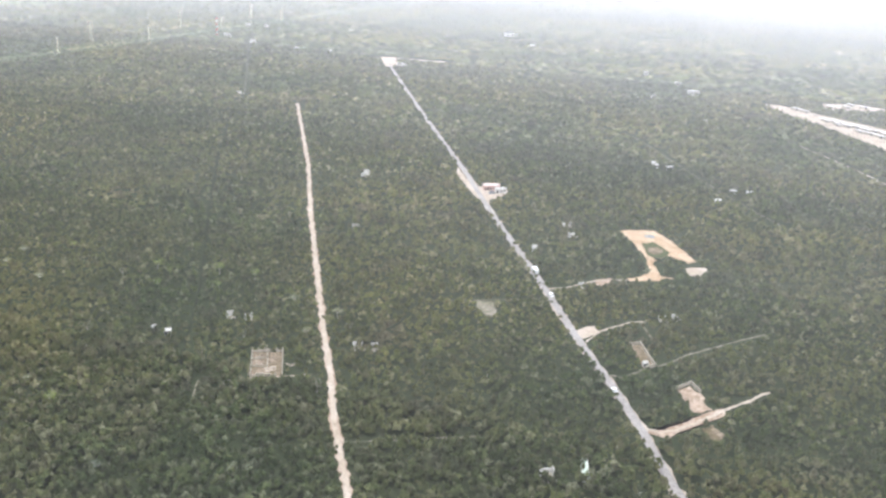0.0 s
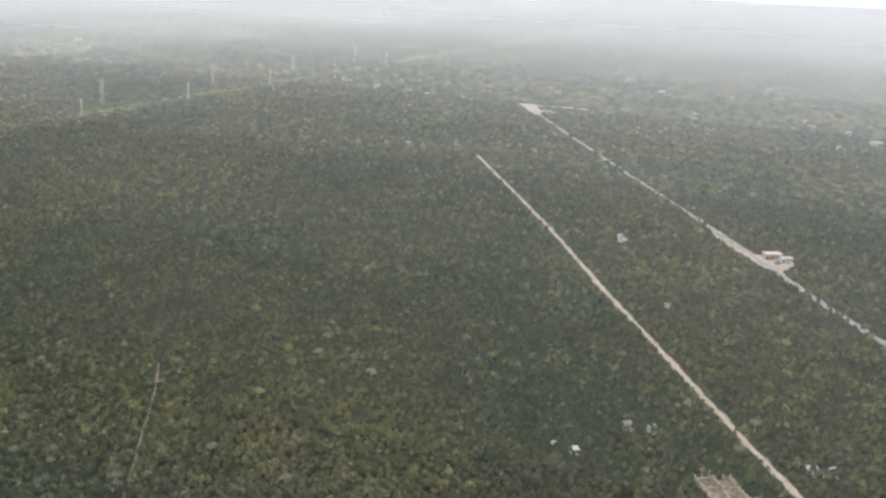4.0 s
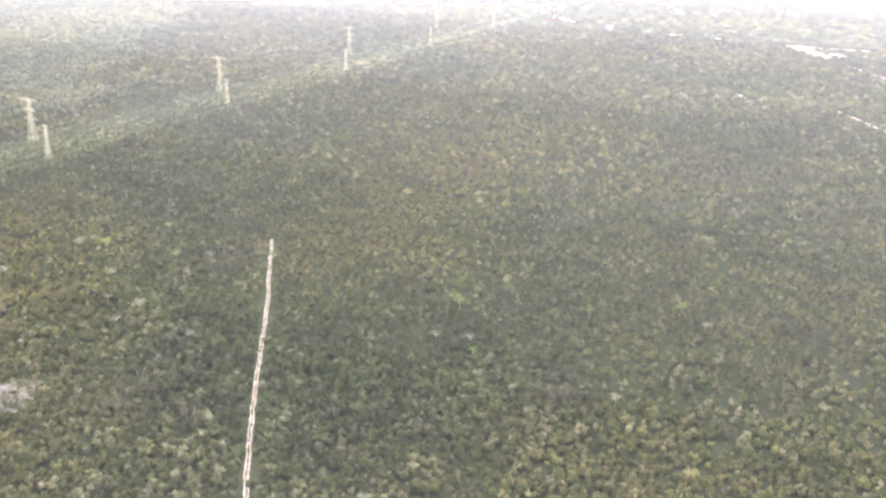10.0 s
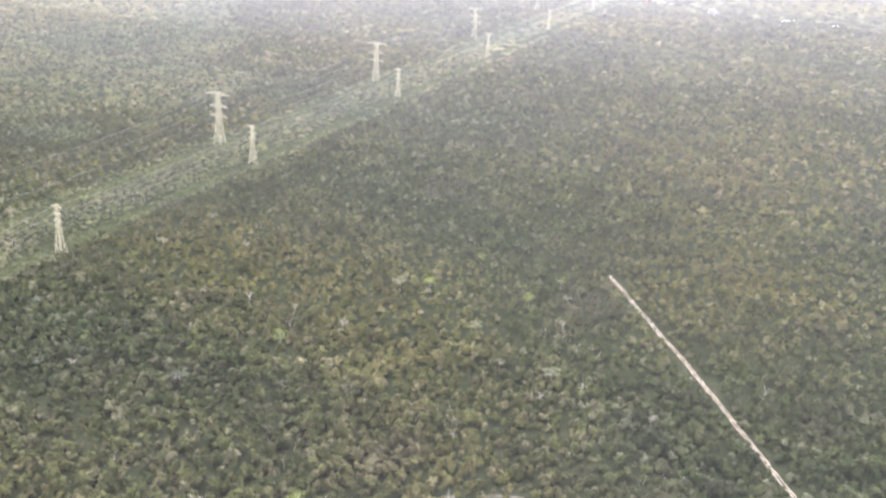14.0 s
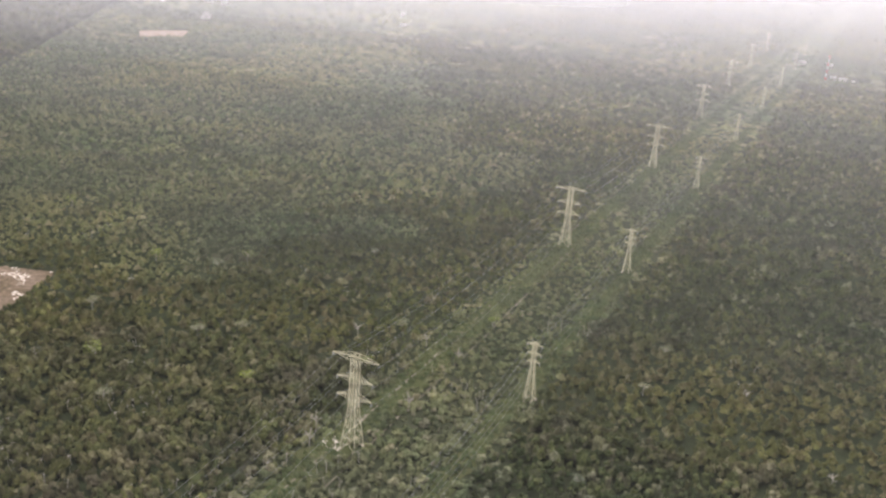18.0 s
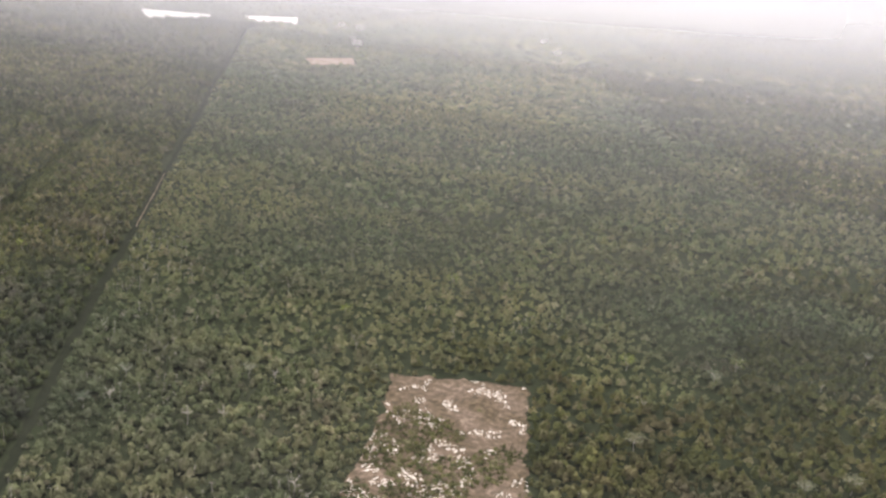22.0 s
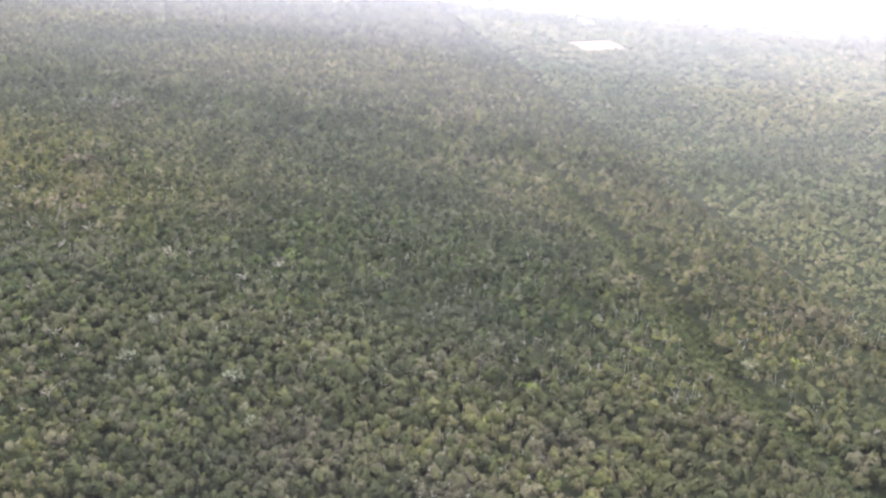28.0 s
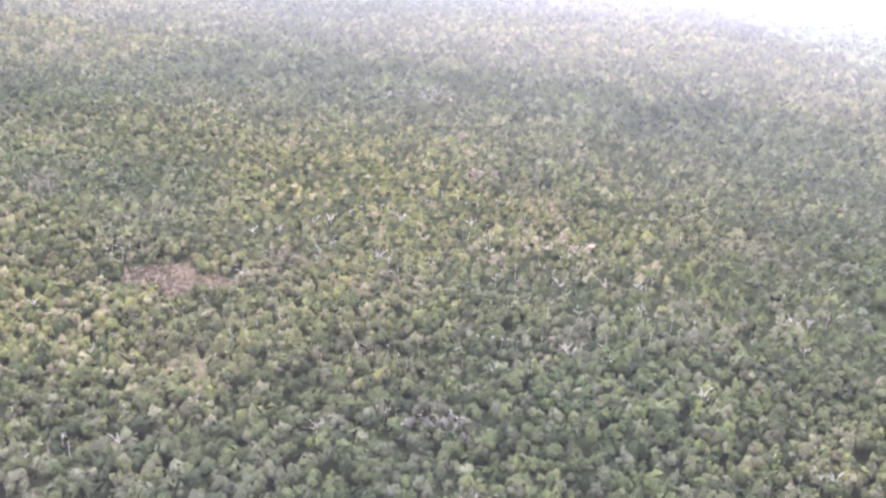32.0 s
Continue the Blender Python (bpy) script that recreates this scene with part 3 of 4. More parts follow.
def crowns(kinds, lobes, sides, rings, seed):
    """Crown shapes of radius and height 1: a core that reaches down to the stem, and rounded lobes of leaves all over it."""
    r = np.random.RandomState(seed)
    out = []
    for _ in range(kinds):
        v, f, own = [(r.uniform(-0.15, 0.15), r.uniform(-0.15, 0.15), 0.80)], [], [0.0]
        for level, (rad, z) in enumerate(rings):
            start = len(v)
            for i in range(6):
                a = (i + 0.5 * level + r.uniform(-0.3, 0.3)) * math.pi / 3
                q = rad * r.uniform(0.65, 1.2)
                v.append((q * math.cos(a), q * math.sin(a), z + r.uniform(-0.08, 0.08)))
                own.append(0.0)
            for i in range(6):
                k = (i + 1) % 6
                if level == 0:
                    f.append((0, start + i, start + k))
                else:
                    p = start - 6
                    f += [(p + i, start + i, p + k), (p + k, start + i, start + k)]
        for k in range(lobes):
            up = 0.95 if k == 0 else r.uniform(0.1, 0.9)
            a, flat = k * 2.4 + r.uniform(-0.7, 0.7), math.sqrt(1 - up * up)
            reach = r.uniform(0.55, 1.0)
            axis = Vector((math.cos(a) * flat, math.sin(a) * flat, up + 0.35)).normalized()
            c = Vector((math.cos(a) * flat * reach, math.sin(a) * flat * reach, 0.14 + 0.6 * up * r.uniform(0.85, 1.2)))
            size = r.uniform(0.22, 0.52)
            one, two = axis.orthogonal().normalized(), axis.cross(axis.orthogonal().normalized())
            start, shift = len(v), r.uniform(-0.09, 0.09)
            v.append(tuple(c + axis * size * r.uniform(0.4, 0.9) + Vector(r.randn(3) * 0.09)))
            for i in range(sides):
                b = (i + r.uniform(-0.35, 0.35)) * 2 * math.pi / sides
                v.append(tuple(c + (one * math.cos(b) + two * math.sin(b)) * size * r.uniform(0.55, 1.5) - axis * r.uniform(0.0, 0.25)))
                f.append((start, start + 1 + i, start + 1 + (i + 1) % sides))
            own += [shift] * (sides + 1)
        out.append((np.array(v), np.array(f), np.array(own)))
    return out


def grove(name, shapes, x, y, z, radius, height, material, label, category, seed, smooth=False):
    """One mesh of many crowns: each a turned and stretched copy of one of the shapes, with a leaf tone of its own."""
    r = np.random.RandomState(seed)
    kind, turn = r.randint(0, len(shapes), len(x)), r.uniform(0, 2 * math.pi, len(x))
    sx, tone = radius * r.uniform(0.8, 1.2, len(x)), r.rand(len(x))
    verts, tris, tones, first = [], [], [], 0
    for k, (v, f, *own) in enumerate(shapes):
        m = np.where(kind == k)[0]
        c, s = np.cos(turn[m])[:, None], np.sin(turn[m])[:, None]
        px = (v[:, 0] * c - v[:, 1] * s) * sx[m][:, None] + x[m][:, None]
        py = (v[:, 0] * s + v[:, 1] * c) * radius[m][:, None] + y[m][:, None]
        pz = v[:, 2] * height[m][:, None] + z[m][:, None]
        verts.append(np.stack([px, py, pz], -1).reshape(-1, 3))
        tones.append((tone[m][:, None] + (own[0] if own else np.zeros(len(v)))).ravel())
        tris.append((f[None] + (first + np.arange(len(m)) * len(v))[:, None, None]).reshape(-1, 3))
        first += len(m) * len(v)
    ob = new(name, bulk(name, np.concatenate(verts), np.concatenate(tris), material, smooth, np.clip(np.concatenate(tones), 0, 1)))
    return tagged(ob, label, category, kind="stuff")


def near_edge(x):
    return 258 + (x + 200) * 0.072


def scatter(x0, x1, y0, y1, step, seed):
    """Places about step apart, well jittered."""
    r = np.random.RandomState(seed)
    x, y = np.meshgrid(np.arange(x0, x1, step), np.arange(y0, y1, step))
    x, y = x.ravel(), y.ravel()
    return x + r.uniform(-0.55, 0.55, x.size) * step, y + r.uniform(-0.55, 0.55, y.size) * step


def open_ground(x, y, margin):
    """Where no tree stands: on roads, tracks, bare lots and the grass."""
    gone = np.zeros(x.shape, bool)
    for points, half in LINES:
        gone |= near_line(x, y, points) < half * 0.8 + margin
    gone |= near_line(x, y, LANE) < 7.5 + 3.0 * (soft_noise(x, y, 9, 75) - 0.5)
    for outline in BARE:
        gone |= inside(x, y, outline) | (near_line(x, y, list(outline) + [outline[0]]) < margin * 0.8)
    return gone


def west_of(x, y):
    """How far each place lies west of the boundary cut."""
    p = np.array(BOUNDARY, float)
    return np.interp(y, p[:, 1], p[:, 0]) - x


def corridor(x, y):
    """The low strips under the two power lines, with uneven edges."""
    loose = 5.0 * (soft_noise(x, y, 11, 91) - 0.5)
    return (np.abs(x - P_LINE) < 6.5 + loose) | (np.abs(x - Q_LINE) < 5.0 + loose)


def shade_off(x, y):
    """How far the growth is from its full height: it stays low along roads, tracks and bare lots."""
    away = np.full(x.shape, 99.0)
    for points, half in LINES:
        if half > 2.2 and points[0] != PAVED_ROAD[0]:
            away = np.minimum(away, near_line(x, y, points) - half)
    for outline in BARE:
        away = np.minimum(away, near_line(x, y, list(outline) + [outline[0]]))
    return np.clip(0.5 + away / 20, 0.5, 1.0) * np.where((x > P_LINE - 22) & (x < Q_LINE + 18), 0.6, 1.0)


FINE = domes(28, ((0.74, 0.42),), 13, 3)
COARSE = domes(14, ((0.95, 0.15),), 1, 4)
FULL = crowns(34, 8, 5, ((0.76, 0.10),), 2)
LIGHT = crowns(30, 6, 5, ((0.72, 0.10),), 3)
CLUMP = crowns(24, 3, 4, ((0.86, 0.10),), 6)
r = np.random.RandomState(5)
SCRUB, YOUNG, TALL = 0, 1, 2
KINDS = ((SCRUB, LEAF, "low mixed green scrub forest with dry grey crowns"), (YOUNG, LEAF_YOUNG, "low light yellow-green young growth"), (TALL, LEAF_TALL, "taller dense dark green forest west of a cut"))


def growth(x, y):
    """Which kind of growth stands at each place."""
    w = west_of(x, y) + 26 * (soft_noise(x, y, 40, 71) - 0.5) * (west_of(x, y) < -8)
    w = np.where((x > P_LINE - 14) & (x < Q_LINE + 12), -100, w)
    # beyond y 330 the yellow-green belt widens, also painting the canopy's lit tops paler
    return np.where(w > 0, TALL, np.where(w > -215 - np.clip(1.1 * (y - 330), 0, 420) + 150 * (soft_noise(x, y, 70, 73) - 0.5) + 60 * (soft_noise(x * 31.7, y * 17.3, 1, 74) - 0.5), YOUNG, SCRUB))


x, y = scatter(-1900, 120, 60, 620, 3.8, 6)
x2, y2 = scatter(-2820, -1900, 40, 500, 3.7, 66)
x, y = np.r_[x, x2], np.r_[y, y2]
ok = (y > near_edge(x)) & (y < near_edge(x) + 190) & ~corridor(x, y)
x, y = x[ok], y[ok]
kind = growth(x, y)
age = soft_noise(x, y, 60, 7) * 0.5 + soft_noise(x, y, 18, 8) * 0.5
rad = np.where(kind == TALL, 1.9 + 2.1 * r.rand(len(x)) ** 2.2, 1.35 + 2.7 * r.rand(len(x)) ** 2.0) * (0.8 + 0.4 * age)
rad[kind == YOUNG] *= 0.9
ok = ~open_ground(x, y, rad * 0.6)
x, y, kind, age, rad = x[ok], y[ok], kind[ok], age[ok], rad[ok]
top = 2.0 + 4.6 * age + 2.6 * r.rand(len(x)) ** 1.8 + 0.6 * (rad - 1.5)
top[kind == YOUNG] *= 0.8
top[kind == TALL] = 5.0 + 3.0 * age[kind == TALL] + 4.4 * r.rand((kind == TALL).sum()) ** 1.4
top *= shade_off(x, y)
deep = np.minimum(top * 0.95, rad * r.uniform(1.15, 1.9, len(x)))
full = (kind == TALL) | (r.rand(len(x)) < 0.3) & (x < -900)
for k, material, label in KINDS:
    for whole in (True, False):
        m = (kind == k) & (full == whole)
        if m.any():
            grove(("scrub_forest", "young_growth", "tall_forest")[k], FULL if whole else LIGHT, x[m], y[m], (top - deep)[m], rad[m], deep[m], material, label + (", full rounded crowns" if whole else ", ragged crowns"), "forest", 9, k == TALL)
for step, low, high, small, seed in ((4.6, 188, 440, 2.25, 10), (7.2, 438, 900, 3.5, 30)):
    x, y = scatter(-3800, 170, 240, 1250, step, seed)
    ok = (y > near_edge(x) + low) & (y < near_edge(x) + high) & ~corridor(x, y) & (x > -2350 - 1.25 * y)
    x, y = x[ok], y[ok]
    kind = growth(x, y)
    age = soft_noise(x, y, 60, 7) * 0.5 + soft_noise(x, y, 22, 8) * 0.5
    rad = small * (0.7 + 0.85 * r.rand(len(x)) ** 1.8) * np.where(kind == TALL, 1.1, np.where(kind == YOUNG, 0.9, 1.0))
    ok = ~open_ground(x, y, rad * 0.6)
    x, y, kind, age, rad = x[ok], y[ok], kind[ok], age[ok], rad[ok]
    top = 2.4 + 4.4 * age + 2.8 * r.rand(len(x)) ** 1.6 + (kind == TALL) * 3.2 - (kind == YOUNG) * 0.8
    top *= shade_off(x, y)
    deep = np.minimum(top * 0.95, rad * r.uniform(1.1, 1.7, len(x)))
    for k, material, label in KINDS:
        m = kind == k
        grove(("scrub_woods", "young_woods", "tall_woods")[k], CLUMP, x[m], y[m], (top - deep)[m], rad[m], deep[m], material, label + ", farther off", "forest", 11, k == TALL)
for step, low, high, name, shapes, seed in ((11.2, 895, 1500, "farther_woods", CLUMP, 12), (19.0, 1500, 3300, "distant_woods", COARSE, 31), (46.0, 3130, 7000, "horizon_woods", COARSE, 32)):
    x, y = scatter(-6600 if step < 40 else -11000, 1000, 800, 3700 if step < 40 else 6800, step, seed)
    ok = (y > near_edge(x) + low) & (y < near_edge(x) + high) & ~(corridor(x, y) & (y < 2400)) & (x > -2350 - 1.3 * y) & (x < 250 + 0.1 * (y - 900))
    x, y = x[ok], y[ok]
    rad = step * (0.42 + 0.3 * r.rand(len(x)))
    ok = ~open_ground(x, y, rad * 0.75)
    x, y, rad = x[ok], y[ok], rad[ok]
    kind = growth(x, y)
    age = soft_noise(x, y, 60, 7) * 0.5 + soft_noise(x, y, 30, 8) * 0.5
    top = 2.6 + 4.2 * age + 2.8 * r.rand(len(x)) ** 1.6 + (kind == TALL) * 3.0 - (kind == YOUNG) * 1.2
    top *= shade_off(x, y)
    deep = np.minimum(top * 0.95, rad * 1.3)
    for k, material, label in KINDS:
        m = kind == k
        if m.any():
            grove(name, shapes, x[m], y[m], (top - deep)[m], rad[m], deep[m], material, label + ", fading into mist", "woods", 13, k == TALL)
x, y = scatter(-3300, 900, -700, 330, 18.0, 34)
ok = (y < near_edge(x) + 2) & ~corridor(x, y)
x, y = x[ok], y[ok]
kind = growth(x, y)
rad, top = 7.4 + 4.6 * r.rand(len(x)), 3.4 + 2.8 * r.rand(len(x)) + 2.5 * (kind == TALL)
for k, material, label in KINDS:
    m = kind == k
    if m.any():
        grove("woods_below", COARSE, x[m], y[m], top[m] * 0.25, rad[m], top[m] * 0.75, material, label + ", under the flight path", "woods", 35, True)
x, y = scatter(P_LINE - 12, Q_LINE + 12, 60, 2300, 2.6, 14)
ok = corridor(x, y) & (r.rand(len(x)) < 0.93)
x, y = x[ok], y[ok]
rad, top = 0.9 + 1.4 * r.rand(len(x)), 0.7 + 1.6 * r.rand(len(x))
grove("bushes", COARSE, x, y, top * 0.1, rad, top, LEAF_LOW, "low bright bushes under the power lines", "bushes", 15)
x, y = scatter(-2260, -1900, 230, 690, 2.8, 22)
ok = near_line(x, y, LANE) < 9.5
x, y = x[ok], y[ok]
rad, top = 0.9 + 1.1 * r.rand(len(x)), 1.2 + 2.0 * r.rand(len(x))
grove("bushes", FINE, x, y, top * 0.05, rad, top, LEAF_LOW, "low bright bushes along a lane in the forest", "bushes", 23)


def bare_stems(name, x, y, top, label, seed):
    """Thin pale dead stems with a fan of twigs, reaching a little out of the canopy."""
    rr = np.random.RandomState(seed)
    n = len(x)
    base = np.stack([x, y, top * 0.3], -1)
    lean = np.stack([rr.randn(n) * 0.6, rr.randn(n) * 0.6, top * 0.7 + 1.1 * rr.rand(n)], -1)
    side = np.stack([np.cos(y * 9), np.sin(y * 9), 0 * x], -1) * (0.09 + 0.08 * rr.rand(n))[:, None]
    verts, tris, m = [base - side, base + side, base + lean], [np.stack([np.arange(n), np.arange(n) + n, np.arange(n) + 2 * n], -1)], 3
    for k in range(6):
        a = base + lean * rr.uniform(0.6, 0.95, n)[:, None]
        tip = a + np.stack([rr.randn(n) * 0.9, rr.randn(n) * 0.9, 0.3 + 0.9 * rr.rand(n)], -1)
        verts += [a, a + side * 0.8 + (0, 0, 0.12), tip]
        tris.append(np.stack([np.arange(n) + (m + i) * n for i in range(3)], -1))
        m += 3
    ob = new(name, bulk(name, np.concatenate(verts), np.concatenate(tris), BARK, False))
    return tagged(ob, label, "dead trees", kind="stuff")


DEAD_STANDS = [(-2357, 354, 15), (-2369, 321, 10), (-2428, 425, 14), (-2306, 163, 13), (-2532, 569, 22), (-2340, 205, 11), (-2395, 300, 9)]
x, y = scatter(-2700, 60, 60, 600, 5.5, 24)
ok = (y > near_edge(x)) & (y < near_edge(x) + 300) & ~corridor(x, y) & ~open_ground(x, y, 2.0)
x, y = x[ok], y[ok]
west = np.clip((-x - 800) / 1000, 0.05, 1)
thick = soft_noise(x, y, 46, 25) * 0.55 + soft_noise(x, y, 13, 26) * 0.45 + 0.0015 * (r.rand(len(x)) - 0.5)
for cx, cy, wide in DEAD_STANDS:
    thick += 0.35 * (np.hypot(x - cx, y - cy) < wide)
ok = thick > 0.90 - 0.30 * west
x, y = x[ok], y[ok]
bare_stems("dead_stems", x, y, 3.5 + 3.0 * soft_noise(x, y, 60, 7) + 3.0 * (west_of(x, y) > 0), "thin pale dead stems above the canopy", 27)
# stands of leafless grey crowns
x, y = scatter(-2620, -2230, 110, 640, 3.4, 95)
near = np.zeros(x.shape)
for cx, cy, wide in DEAD_STANDS:
    near = np.maximum(near, 1.25 - np.hypot(x - cx, y - cy) / wide)
ok = r.rand(len(x)) < near * 0.55
x, y = x[ok], y[ok]
rad = 1.3 + 1.2 * r.rand(len(x))
grove("leafless_crowns", LIGHT, x, y, 6.5 + 2.0 * r.rand(len(x)) - rad, rad, rad * 1.3, LEAF_GREY, "dry grey-brown twiggy crowns without leaves", "dead trees", 96)
# low dead fern on the dry patch
x, y = scatter(-2560, -2400, 200, 330, 2.2, 28)
ok = inside(x, y, DRY_PATCH)
x, y = x[ok], y[ok]
rad, top = 0.7 + 0.9 * r.rand(len(x)), 0.8 + 1.6 * r.rand(len(x))
grove("dead_fern", FINE, x, y, top * 0, rad, top, LEAF_DEAD, "low rust-brown dead fern", "weeds", 29)
# weeds and saplings that grow back on the bare ground
x, y = scatter(-1730, -1600, 225, 385, 1.9, 16)
ok = inside(x, y, CLEARING) & (soft_noise(x, y, 9, 17) * 0.75 + soft_noise(x, y, 4, 92) * 0.25 > 0.46 + np.clip((y - 325) / 60, 0, 0.4))
x, y = x[ok], y[ok]
rad, top = 0.7 + 1.3 * r.rand(len(x)) ** 2, 0.6 + 1.5 * r.rand(len(x)) ** 2
grove("weeds", FINE, x, y, top * 0, rad, top, LEAF, "dark green weeds on cleared limestone", "weeds", 18)
x, y = scatter(-1110, -1030, 230, 320, 2.4, 19)
ok = inside(x, y, BARE_ROCK) & (soft_noise(x, y, 7, 20) > 0.3)
x, y = x[ok], y[ok]
rad, top = 0.6 + 1.2 * r.rand(len(x)), 0.6 + 1.6 * r.rand(len(x))
grove("weeds", FINE, x, y, top * 0, rad, top, LEAF, "dark weeds on pale rock", "weeds", 21)


def stones(name, outline, count, least, most, seed, label, where=None, material=ROCK):
    """Loose lumps of limestone, low and angular."""
    r = np.random.RandomState(seed)
    p = np.array(outline, float)
    x, y = r.uniform(p[:, 0].min(), p[:, 0].max(), count), r.uniform(p[:, 1].min(), p[:, 1].max(), count)
    ok = inside(x, y, outline)
    if where:
        ok &= soft_noise(x, y, where[0], where[1]) > where[2] + (0.0025 * (y - p[:, 1].mean()) if len(where) > 3 else 0)
    x, y = x[ok], y[ok]
    size = least + (most - least) * r.rand(len(x)) ** 3
    return grove(name, domes(8, ((0.9, 0.35), (1.1, 0.0)), 0, seed), x, y, x * 0 + 0.2, size, size * 0.6, material, label, "rocks", seed)


stones("limestone_rubble", CLEARING, 26000, 0.14, 0.68, 41, "white limestone lumps strewn over a clearing", (5.5, 42, 0.585, True))
stones("limestone_rubble", BARE_ROCK, 420, 0.2, 0.9, 43, "pale limestone lumps on bare rock", (9, 44, 0.45), PALE_ROCK)
stones("rubble_heap", RUBBLE_LOT, 160, 0.3, 1.0, 45, "broken stone rubble by a track", None, LIMESTONE)
stones("rubble_heap", LOT_THREE, 140, 0.3, 0.9, 46, "stone rubble on a building lot", None, LIMESTONE)


# ---- power lines ----
def lattice(bm, levels, bar_w):
    """Cross braces on the four faces of a tower whose half widths at each height are given."""
    for (z0, a), (z1, b) in zip(levels[:-1], levels[1:]):
        for k in range(4):
            c, s = (1, 1, -1, -1)[k], (1, -1, -1, 1)[k]
            d, e = (1, -1, -1, 1)[k], (-1, -1, 1, 1)[k]
            bar(bm, (c * a, s * a, z0), (d * b, e * b, z1), bar_w, sides=3)
            bar(bm, (d * a, e * a, z0), (c * b, s * b, z1), bar_w, sides=3)
            bar(bm, (c * b, s * b, z1), (d * b, e * b, z1), bar_w, sides=3)
    return bm


def crossarm(z, reach, half, rise, deep, bar_w):
    """A pointed truss arm to both sides of the tower."""
    bm = bmesh.new()
    for s in (-1, 1):
        tip = (s * reach, 0, z + rise)
        for k in (-half, half):
            bar(bm, (s * half, k, z), tip, bar_w, bar_w * 0.7, 3)
            bar(bm, (s * half, k, z + deep), tip, bar_w, bar_w * 0.7, 3)
            for i in range(1, 5):
                f, g = i / 5, (i - 0.5) / 5
                p = [s * (half + (reach - half) * f), k * (1 - f), z + rise * f]
                q = [s * (half + (reach - half) * g), k * (1 - g), z + deep * (1 - g) + rise * g]
                bar(bm, p, q, bar_w * 0.7, sides=3)
        for i in range(1, 5):
            f = i / 5
            w, xx = half * (1 - f), s * (half + (reach - half) * f)
            bar(bm, (xx, -w, z + rise * f), (xx, w, z + rise * f), bar_w * 0.7, sides=3)
    for k in (-half, half):
        bar(bm, (-half, k, z), (half, k, z), bar_w, sides=3)
        bar(bm, (-half, k, z + deep), (half, k, z + deep), bar_w, sides=3)
    return bm


def insulator(x, z, long):
    bm = bmesh.new()
    bar(bm, (x, 0, z), (x, 0, z - long), 0.12, sides=5)
    for i in range(5):
        zz = z - long * (0.2 + 0.15 * i)
        bar(bm, (x, 0, zz), (x, 0, zz - 0.12), 0.5, 0.3, 6)
    return bm


def pylon(levels, arms, leg_w, brace_w, label, hang):
    tower = thing("power_pylon")
    tagged(tower, label, "pylon", "pylons of the power lines")
    for sx, sy in ((1, 1), (1, -1), (-1, -1), (-1, 1)):
        bm = bmesh.new()
        for (z0, a), (z1, b) in zip(levels[:-1], levels[1:]):
            bar(bm, (sx * a, sy * a, z0), (sx * b, sy * b, z1), leg_w, sides=4)
        part("leg", bm, ZINC, tower)
        part("foundation", boxes((sx * levels[0][1], sy * levels[0][1], -0.3, 1.5, 1.5, 0.9), bevel=0.1), CONCRETE, tower, "white concrete footing")
    part("bracing", lattice(bmesh.new(), levels, brace_w), ZINC, tower)
    for z, reach, half, rise, deep in arms:
        arm = part("crossarm", crossarm(z, reach, half, rise, deep, brace_w * 1.15), ZINC, tower)
        for s in (-1, 1):
            part("insulator", insulator(s * reach * 0.97, z + rise, hang), GLASSY, arm, "glass insulator string")
    return tower


big = pylon([(0, 3.5), (6, 2.9), (11.5, 2.35), (16, 1.9), (19.5, 1.6), (22.5, 1.5), (26, 1.5), (30.5, 1.45), (34, 1.4), (38, 1.4), (42, 1.4)],
            [(22.5, 8.4, 1.5, 0.5, 2.6), (30.5, 8.6, 1.45, 0.5, 2.4), (40.0, 11.0, 1.6, 0.7, 2.2)], 0.27, 0.145, "pale galvanised lattice pylon with three wide crossarms", 1.7)
slim = pylon([(0, 2.3), (4.5, 1.95), (9, 1.55), (13, 1.2), (16.5, 0.95), (19.5, 0.85), (22.5, 0.82), (26, 0.8), (29.6, 0.8)],
             [(19.8, 3.4, 0.85, 0.1, 1.0), (24.0, 3.5, 0.82, 0.1, 1.0), (28.4, 3.9, 0.8, 0.1, 1.0)], 0.22, 0.12, "slender galvanised lattice pylon with short crossarms", 1.2)
for tower, stands in ((big, P_STANDS), (slim, Q_STANDS)):
    tower.matrix_basis = place(*stands[0], 0, 1)
    for k, (xx, yy) in enumerate(stands[1:]):
        copy_thing(tower, place(xx, yy, 0, (k * 7) % 5 - 2))


def cable(x, z, stands, sag):
    bm = bmesh.new()
    for a, b in zip(stands[:-1], stands[1:]):
        n = 14
        pts = [(x + a[0] + (b[0] - a[0]) * i / n, a[1] + (b[1] - a[1]) * i / n, z - sag * 4 * (i / n) * (1 - i / n)) for i in range(n + 1)]
        for p, q in zip(pts[:-1], pts[1:]):
            bar(bm, p, q, 0.09, sides=3)
    return bm


